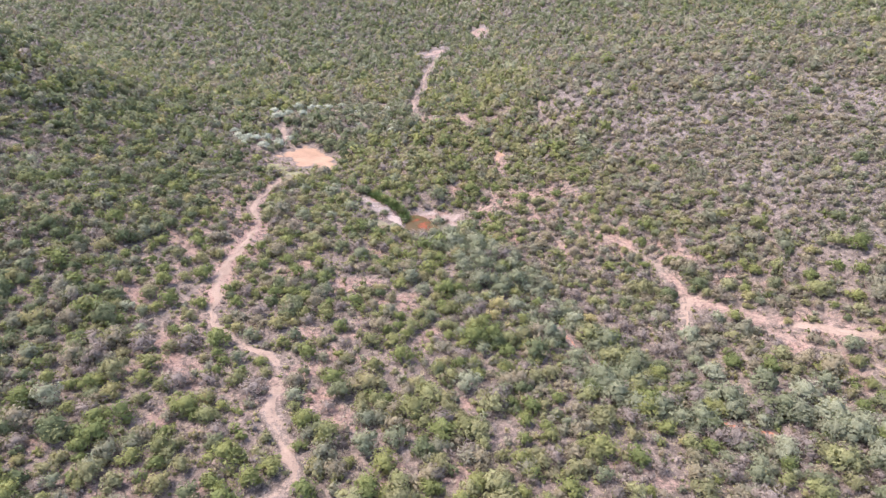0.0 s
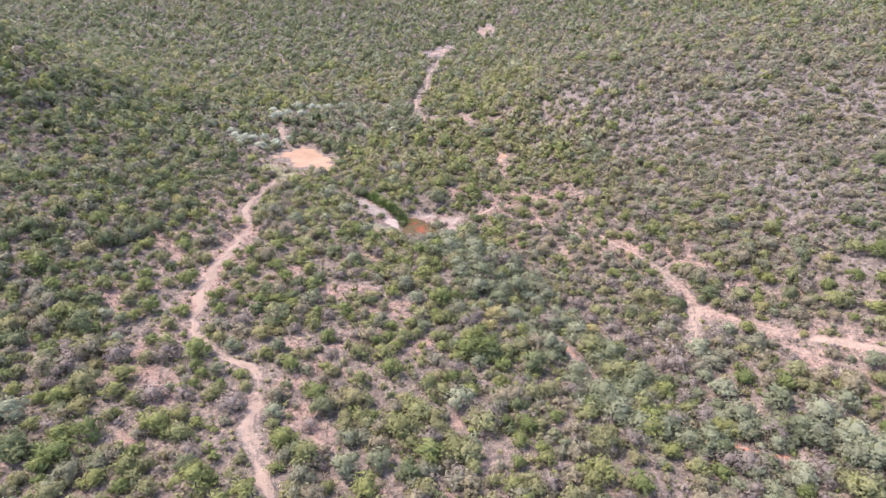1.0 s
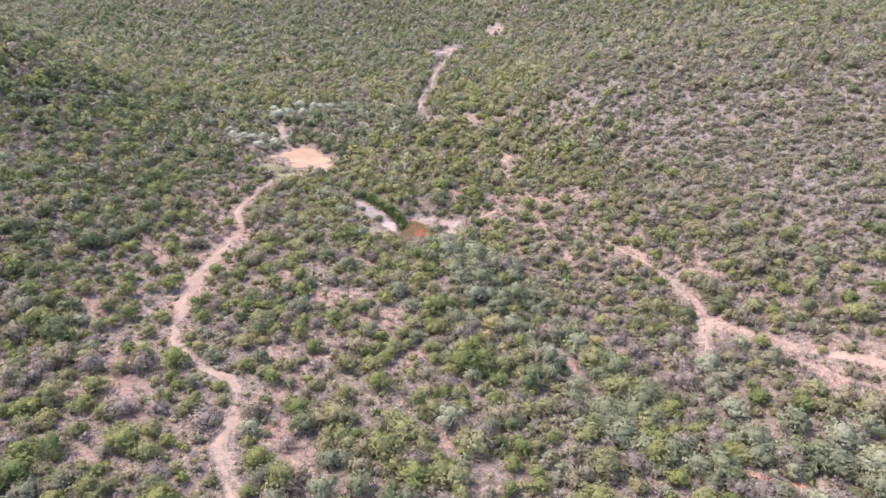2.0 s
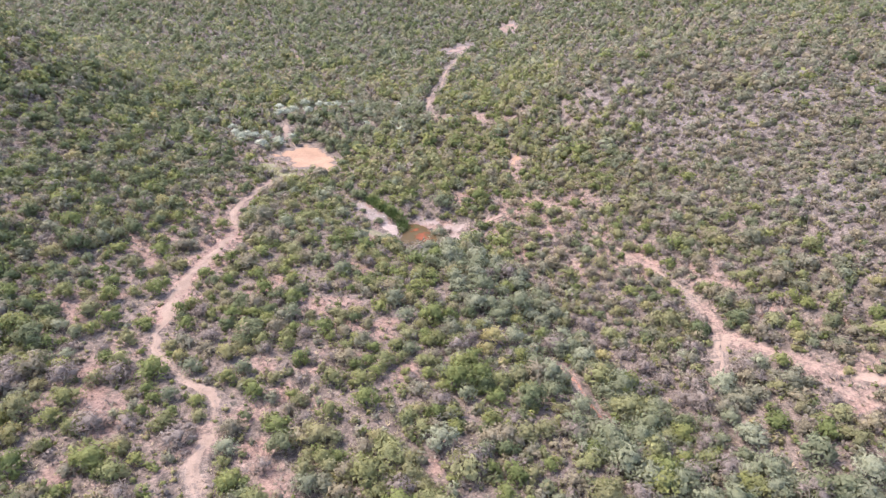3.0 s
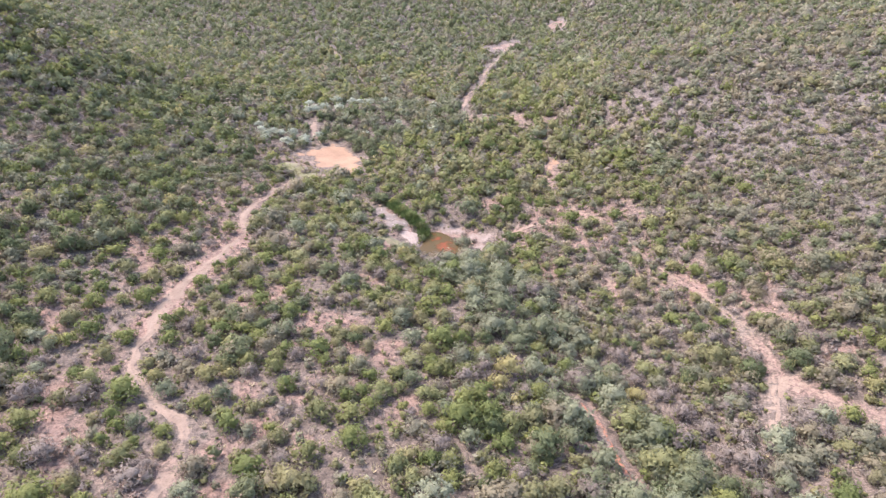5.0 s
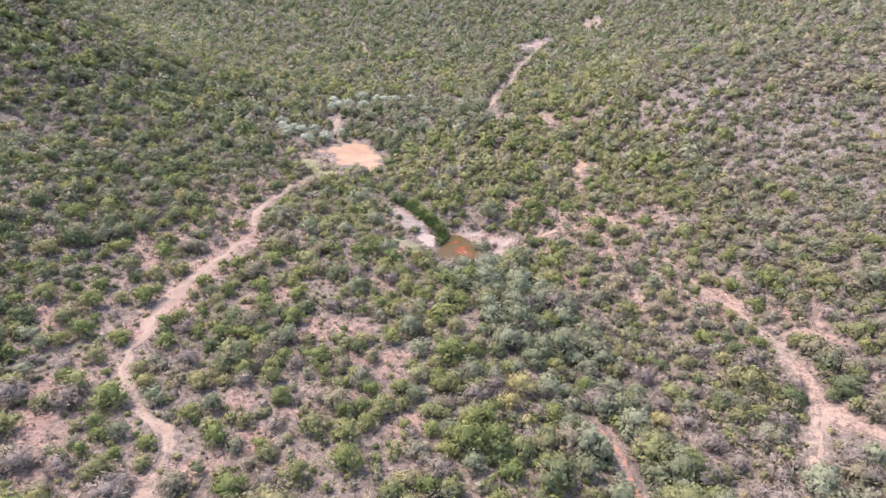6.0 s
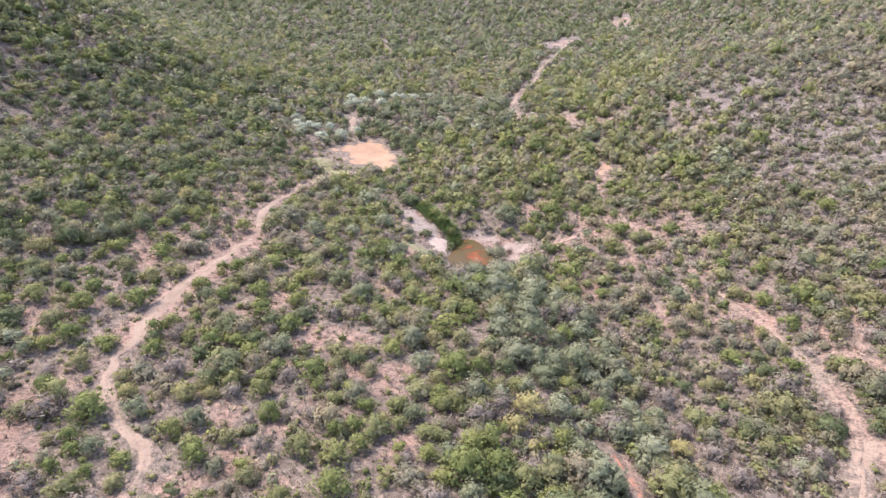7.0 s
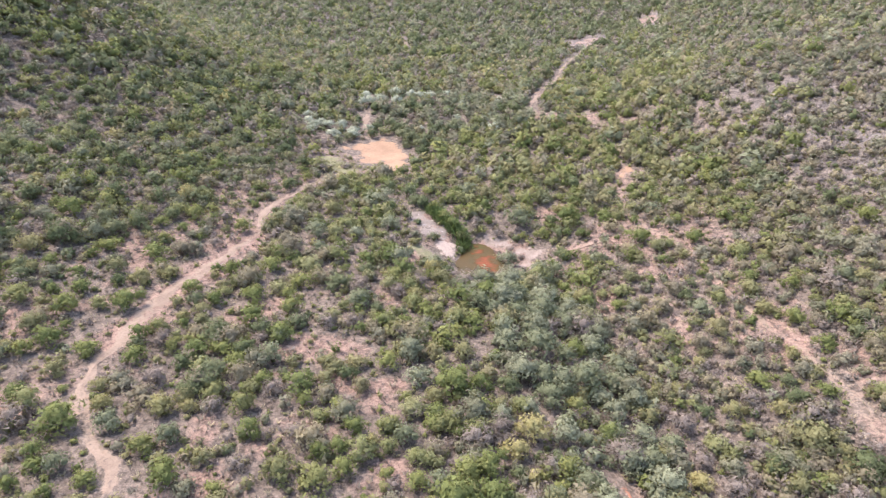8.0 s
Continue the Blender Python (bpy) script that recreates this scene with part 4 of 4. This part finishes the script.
PLACED["grey_shrub"] = [(54.5, 111.5, 3.2), (57.5, 113.5, 2.6), (53.6, 116, 2.0), (51.5, 110.2, 2.4), (-28.2, 127.5, 2.2), (-22.8, 103.6, 1.8)]
rng = np.random.default_rng(7)


def candidates(x0, x1, y0, y1, step):
    X, Y = np.meshgrid(np.arange(x0, x1, step), np.arange(y0, y1, step))
    X, Y = X.ravel(), Y.ravel()
    return X + rng.uniform(-0.55, 0.55, X.size) * step, Y + rng.uniform(-0.55, 0.55, X.size) * step


zones = [candidates(-110, 130, 45, 200, 2.45), candidates(-190, -110, 45, 200, 2.6), candidates(130, 170, 60, 200, 2.5), candidates(-260, 220, 200, 300, 2.35),
         candidates(-330, 260, 300, 430, 2.6), candidates(-420, 300, 430, 660, 3.3), candidates(45, 130, 110, 200, 3.2)]
fillers = [np.concatenate(a) for a in zip(candidates(-105, 130, 50, 215, 3.0), candidates(12, 78, 84, 190, 2.2), candidates(26, 54, 98, 152, 2.0), candidates(30, 160, 120, 330, 2.9))]
zones += [candidates(-75, 95, -45, 45, 3.3), fillers]
px, py = np.concatenate([z[0] for z in zones]), np.concatenate([z[1] for z in zones])
filler = np.arange(px.size) >= px.size - fillers[0].size
# only the part of the land that lies open to the valley's mouth
sees = ((np.abs(px - 4) < 30 + 0.92 * (py + 5)) | (py < 45)) & (px < hill_foot(py) + 270)
px, py, filler = px[sees], py[sees], filler[sees]
ALL_TRACKS = [(LEFT_TRACK, 1.1), (RIGHT_TRACK[:6], 0.7), (RIGHT_TRACK, 0.1), (EAST_TRACK, 0.9), (UPPER_PATH, -0.3), (VALLEY_PATH, 1.1), (GULLY, 1.3), (LOWER_TRACK, 0.2), (LOWER_GULLY, 0.5), (BRANCH_PATH, 0.5), (NORTH_PATH, 1.0), (FAR_PATH, 0.3), (SIDE_PATH, 0.0), (SAND_TRAIL, 0.0), (CLEARING_PATH, 0.2)]
OPEN_SPOTS = [(-50, 234, 6.6), (-53.5, 241.5, 4.0), (-55.4, 246.5, 1.4), (-46.2, 232.5, 4.8), (-44, 226.5, 4.0), (-42, 221.5, 2.8), (-58.5, 237.5, 2.8), (-62.5, 234.5, 1.4), (-51.5, 227, 3.6), (-57.5, 217, 4.4), (-62, 222, 3.2), (-52.5, 214.5, 3.6), (-77.6, 228.8, 1.6), (-52, 222, 3.4), (-59.5, 232.5, 3.4), (57, 129.5, 2.6), (55, 125.5, 2.2), (53.6, 121, 1.8), (59.5, 127.5, 1.8), (20.3, 227, 2.2)]
POND_SPOTS = [(-24, 190.5, 1.8), (-21, 188, 2), (-18, 185.5, 1.8), (-14.6, 180.5, 3.0), (-10, 186.5, 2.2), (-8.5, 182.5, 2.8), (-7.4, 178, 4.6), (-6, 174, 4.4), (-16.5, 176, 2.6), (-14.5, 177, 2.4), (-18, 174.5, 2.2), (-5.5, 170.5, 4.2), (-20, 184.5, 2.2), (3.4, 185.5, 2.6), (2.6, 177.5, 1.8),
              (-4, 187.5, 2), (1, 186, 2), (2.5, 181, 2), (22, 434, 4.5), (23, 442, 5.5), (20.5, 451, 5.5), (22, 425, 4), (-9, 405, 4), (-4, 412, 5)]


def room(x, y):
    """Free distance to the nearest track or open spot."""
    d = np.full(x.shape, 1e9)
    for line, half in ALL_TRACKS:
        d = np.minimum(d, to_line(x, y, line) - half)
    for ox, oy, r in OPEN_SPOTS + POND_SPOTS:
        d = np.minimum(d, np.hypot(x - ox, y - oy) - r)
    return d


free = room(px, py)
bare_here = bareness(px, py)
up_hill = np.clip((px - hill_foot(py) - 2) / 25, 0, 1) * np.clip((380 - py) / 120, 0.25, 1)
stream_d = to_line(px, py, STREAM)
wet = np.clip((12.0 - stream_d) / 6, 0, 1)
lush = np.clip(1.6 - 1.3 * np.hypot((px - 2) / 42, (py - 226) / 38), 0, 1)
dry_floor = np.clip((px - 15) / 12, 0, 1) * np.clip((205 - py) / 15, 0, 1) * (1 - wet)
grove = np.clip((28 - np.hypot((px + 38) * 0.85, py - 272)) / 8, 0, 1)
left_hill = np.clip((-54 - px) / 25, 0, 1) * np.clip((330 - py) / 60, 0, 1)
clump = vnoise(px, py, 9, 41)
cover = 0.86 + 0.5 * (clump - 0.5) + 0.45 * wet + 0.3 * grove + 0.26 * left_hill + 0.2 * np.clip((py - 210) / 60, 0, 1)
cover = cover - 0.06 * up_hill
cover = cover * (1 - 0.92 * bare_here * (1 - 0.5 * wet))
size = np.exp(rng.normal(0.56, 0.33, px.size)) * (1 + 0.34 * wet - 0.05 * grove - 0.22 * up_hill - 0.06 * dry_floor)
size = np.clip(size * 1.04, 0.8, 3.4) * np.where(py > 430, 1.28, np.where(py > 300, 1.08, 1.0))
taken = np.full(px.size, 1e9)
for spots in PLACED.values():
    for ox, oy, r in spots:
        taken = np.minimum(taken, np.hypot(px - ox, py - oy) - r)
size = np.where(filler, rng.uniform(0.75, 1.34, px.size), size)
stand = (rng.uniform(0, 1, px.size) < cover) & (free > size * 0.55) & (taken > size * 0.45)
px, py, size = px[stand], py[stand], size[stand]
filler = filler[stand]
wet, grove, lush, dry_floor, up_hill, left_hill = (a[stand] for a in (wet, grove, lush, dry_floor, up_hill, left_hill))
band = vnoise(px, py, 24, 51)
# grows with distance; greyer, darker kinds stand in for haze over far plants
far_off = np.clip((py - 300) / 150, 0, 1)
mild = 1 - np.maximum(0.6 * wet, 0.75 * grove)
shrubby = np.where(filler, 0.55, 1.0) * (1 - 0.58 * up_hill)
W = np.stack([
    (0.27 + 0.16 * left_hill + 0.30 * lush - 0.14 * dry_floor - 0.10 * far_off - 0.13 * up_hill + 0.2 * (band - 0.5)) * mild * shrubby,
    (0.13 - 0.08 * left_hill + 0.14 * lush + 0.04 * dry_floor - 0.05 * far_off - 0.09 * up_hill + 0.1 * (band - 0.5)) * mild * shrubby + 0.06 * wet,
    (0.21 - 0.12 * left_hill + 0.25 * lush + 0.06 * dry_floor - 0.10 * up_hill - 0.2 * (band - 0.5) - 0.12 * far_off) * mild * shrubby,
    (0.11 + 0.24 * up_hill + 0.12 * dry_floor - 0.1 * (band - 0.5)) * mild + 0.10 * filler,
    0.04 + 0.95 * wet + 0.5 * grove + 0.04 * left_hill + 0.30 * far_off,
    0.06 * grove,
    # left hill is darker green; extra dark kinds also stand for its weaker sun
    0.07 + 0.10 * up_hill + 0.70 * left_hill + 0.70 * grove + 1.5 * far_off,
    0.15 + 0.14 * filler + 0.6 * filler * dry_floor + 0.36 * up_hill + 0.20 * dry_floor + 0.22 * wet + 0.10 * grove + 0.20 * left_hill + 0.50 * far_off,
    0.002 + 0.0 * px,
    0.10 + 0.12 * filler + 1.3 * grove + 0.16 * left_hill + 0.36 * up_hill + 0.16 * dry_floor + 0.45 * far_off,
], 1)
W = np.clip(W, 0, None)
W = np.cumsum(W / W.sum(1, keepdims=True), 1)
species = (rng.uniform(0, 1, px.size)[:, None] > W[:, :-1]).sum(1)
turn = rng.uniform(0, 2 * math.pi, px.size)
tint = rng.uniform(0, 1, px.size)
fixed = np.zeros(px.size, bool)
for k, kind in enumerate(KINDS):
    spots = np.array(PLACED.get(kind, [])).reshape(-1, 3)
    n = len(spots)
    spots[:, 2] *= 1.06
    px, py, size = np.r_[px, spots[:, 0]], np.r_[py, spots[:, 1]], np.r_[size, spots[:, 2]]
    fixed = np.r_[fixed, np.ones(n, bool)]
    species, turn, tint = np.r_[species, np.full(n, k)], np.r_[turn, rng.uniform(0, 6.28, n)], np.r_[tint, rng.uniform(0, 1, n)]
from_mouth = np.hypot(px - 2, py - 60) + np.where(py < 45, 1000, 0)

for k, kind in enumerate(KINDS):
    mine = np.flatnonzero(species == k)
    mine = mine[np.argsort(from_mouth[mine])]
    own = np.r_[mine[fixed[mine]], mine[~fixed[mine] & (size[mine] >= 1.35)][:290 - fixed[mine].sum()]]
    own = own[((py[own] < 190) & (py[own] > 45) & (size[own] >= 1.35)) | fixed[own]]
    rest = np.setdiff1d(mine, own)
    label, category = LABELS[kind]
    for n, i in enumerate(own):
        crown, trunk = NEAR[kind][int(rng.integers(0, 10))]
        root = tagged(new(kind), label, category, group=category + "s of the valley floor")
        root.location = (px[i], py[i], ground_z(px[i], py[i]) - 0.04)
        root.rotation_euler = (0, 0, turn[i])
        root.scale = (size[i], size[i], size[i] * rng.uniform(0.8, 1.15))
        for nm, data in (("crown", crown), ("trunk", trunk)):
            new(nm, data).parent = root
    small = size[rest] < 1.35
    near = rest[(py[rest] < 215) & (py[rest] >= 45) & ~small]
    far = rest[((py[rest] >= 215) | small | (py[rest] < 45)) & (py[rest] < 310)]
    distant = rest[py[rest] >= 310]
    for part_name, s, shapes in ((kind + "_thicket", near, MID), ("far_" + kind + "_thicket", far, FAR), ("distant_" + kind + "_thicket", distant, DISTANT)):
        if len(s):
            scatter(part_name, shapes[kind], px[s], py[s], size[s], turn[s], tint[s], [LEAF[kind], BARK], label, category)


# ---- low growth and stones ----
def tuft_shape(rng, blades, wide):
    V, F = [], []
    for b in range(blades):
        a = rng.uniform(0, 6.28)
        d = np.array([math.cos(a), math.sin(a), 0])
        e = np.array([-d[1], d[0], 0]) * wide
        foot = d * rng.uniform(0, 0.35)
        tip = foot + d * rng.uniform(0.3, 0.9) + (0, 0, rng.uniform(0.45, 1.0))
        V += [foot - e, foot + e, tip]
        F.append((3 * b, 3 * b + 1, 3 * b + 2))
    return np.array(V), np.array(F), np.zeros(blades)


def stone_shape(rng):
    v = OCTA_V * rng.uniform(0.6, 1.15, (6, 1)) * (1, rng.uniform(0.6, 1), rng.uniform(0.45, 0.75))
    return v + rng.normal(0, 0.12, (6, 3)), OCTA_F, np.zeros(8)


def low_shape(rng):
    return far_shape(rng, dict(tall=0.9, flat=0.6), 12)


rng2 = np.random.default_rng(17)
gx2, gy2 = candidates(-105, 160, 50, 235, 1.3)
ok = (np.abs(gx2 - 4) < 30 + 0.8 * gy2) & (room(gx2, gy2) > rng2.uniform(-0.5, 0.6, gx2.size))
gx2, gy2 = gx2[ok], gy2[ok]
b2 = bareness(gx2, gy2)
pick = rng2.uniform(0, 1, gx2.size)
g = pick < 0.40 - 0.12 * b2 + 0.1 * np.clip((gx2 - 15) / 12, 0, 1)
scatter("dry_grass", [tuft_shape(rng2, 7, 0.18) for _ in range(8)], gx2[g], gy2[g], rng2.uniform(0.3, 0.85, g.sum()), rng2.uniform(0, 6.28, g.sum()),
        rng2.uniform(0, 1, g.sum()), [GRASS], "dry straw-coloured grass tufts between the shrubs", "grass")
g = (pick > 0.5) & (b2 < rng2.uniform(0.0, 1.1, b2.size))
for name, kind, part in (("low_green_scrub", "green_shrub", 0), ("low_olive_scrub", "olive_shrub", 1), ("low_grey_scrub", "bare_thornbush", 2)):
    s = np.flatnonzero(g)[part::3]
    shapes = [tuft_shape(rng2, 13, 0.08) if kind == "bare_thornbush" else low_shape(rng2) for _ in range(6)]
    scatter(name, shapes, gx2[s], gy2[s], rng2.uniform(0.35, 1.0, len(s)), rng2.uniform(0, 6.28, len(s)),
            rng2.uniform(0, 1, len(s)), [LEAF[kind]], "knee-high dry scrub between the shrubs", "scrub")
sx, sy = candidates(-110, 150, 50, 260, 2.0)
ok = (np.abs(sx - 4) < 30 + 0.8 * sy) & (room(sx, sy) > 0.1)
sx, sy = sx[ok], sy[ok]
keep = rng2.uniform(0, 1, sx.size) < 0.10 + 0.45 * bareness(sx, sy) + 0.3 * np.clip((sx - hill_foot(sy)) / 20, 0, 1)
sx, sy = sx[keep], sy[keep]
scatter("stones", [stone_shape(rng2) for _ in range(8)], sx, sy, np.exp(rng2.normal(-1.65, 0.4, sx.size)), rng2.uniform(0, 6.28, sx.size),
        rng2.uniform(0, 1, sx.size), [STONE], "scattered pinkish grey stones on bare soil", "stones", sink=0.1)

gx3, gy3 = candidates(-100, 150, 50, 215, 1.5)
ok = (np.abs(gx3 - 4) < 30 + 0.8 * gy3) & (room(gx3, gy3) > rng2.uniform(-0.3, 0.8, gx3.size)) & (rng2.uniform(0, 1, gx3.size) < 0.60 + 0.3 * bareness(gx3, gy3))
gx3, gy3 = gx3[ok], gy3[ok]
scatter("dry_scrub", [tuft_shape(rng2, 9, 0.13) for _ in range(8)], gx3, gy3, rng2.uniform(0.35, 0.95, gx3.size), rng2.uniform(0, 6.28, gx3.size),
        rng2.uniform(0, 1, gx3.size), [SCRUB], "low grey-mauve dry scrub on bare soil", "scrub")

# grass in front of the clearing
c = rng2.normal(0, 1, (420, 2)) * (3.6, 2.6) + (-57, 217.5)
scatter("short_grass", [tuft_shape(rng2, 9, 0.16) for _ in range(6)], c[:, 0], c[:, 1], rng2.uniform(0.3, 0.6, len(c)), rng2.uniform(0, 6.28, len(c)),
        rng2.uniform(0, 1, len(c)), [LEAF["olive_shrub"]], "short olive grass at the edge of the clearing", "grass")

# reeds along the north bank of the pond
c = curve_points([(-23, 195.2), (-18.6, 191.3), (-14.6, 188.4), (-12, 186.2), (-11.8, 183.6)], 0.35)
c = np.repeat(c, 6, 0) + rng2.normal(0, 0.8, (len(c) * 6, 2))
scatter("reeds", [tuft_shape(rng2, 9, 0.09) for _ in range(6)], c[:, 0], c[:, 1], rng2.uniform(1.4, 2.5, len(c)), rng2.uniform(0, 6.28, len(c)),
        rng2.uniform(0, 1, len(c)), [REED], "fresh green reeds along the pond's bank", "reeds")

# pale rocks on the mud bank
c = rng2.normal(0, 1, (46, 2)) * (3.2, 1.3)
c = np.stack([-20.5 + c[:, 0] * 0.80 + c[:, 1] * 0.6, 186.8 - c[:, 0] * 0.60 + c[:, 1] * 0.8], 1)
scatter("pale_rocks", [stone_shape(rng2) for _ in range(6)], c[:, 0], c[:, 1], rng2.uniform(0.2, 0.55, len(c)), rng2.uniform(0, 6.28, len(c)),
        rng2.uniform(0, 1, len(c)), [PALE_ROCK], "pale weathered rocks on the mud bank", "rocks", sink=0.0)
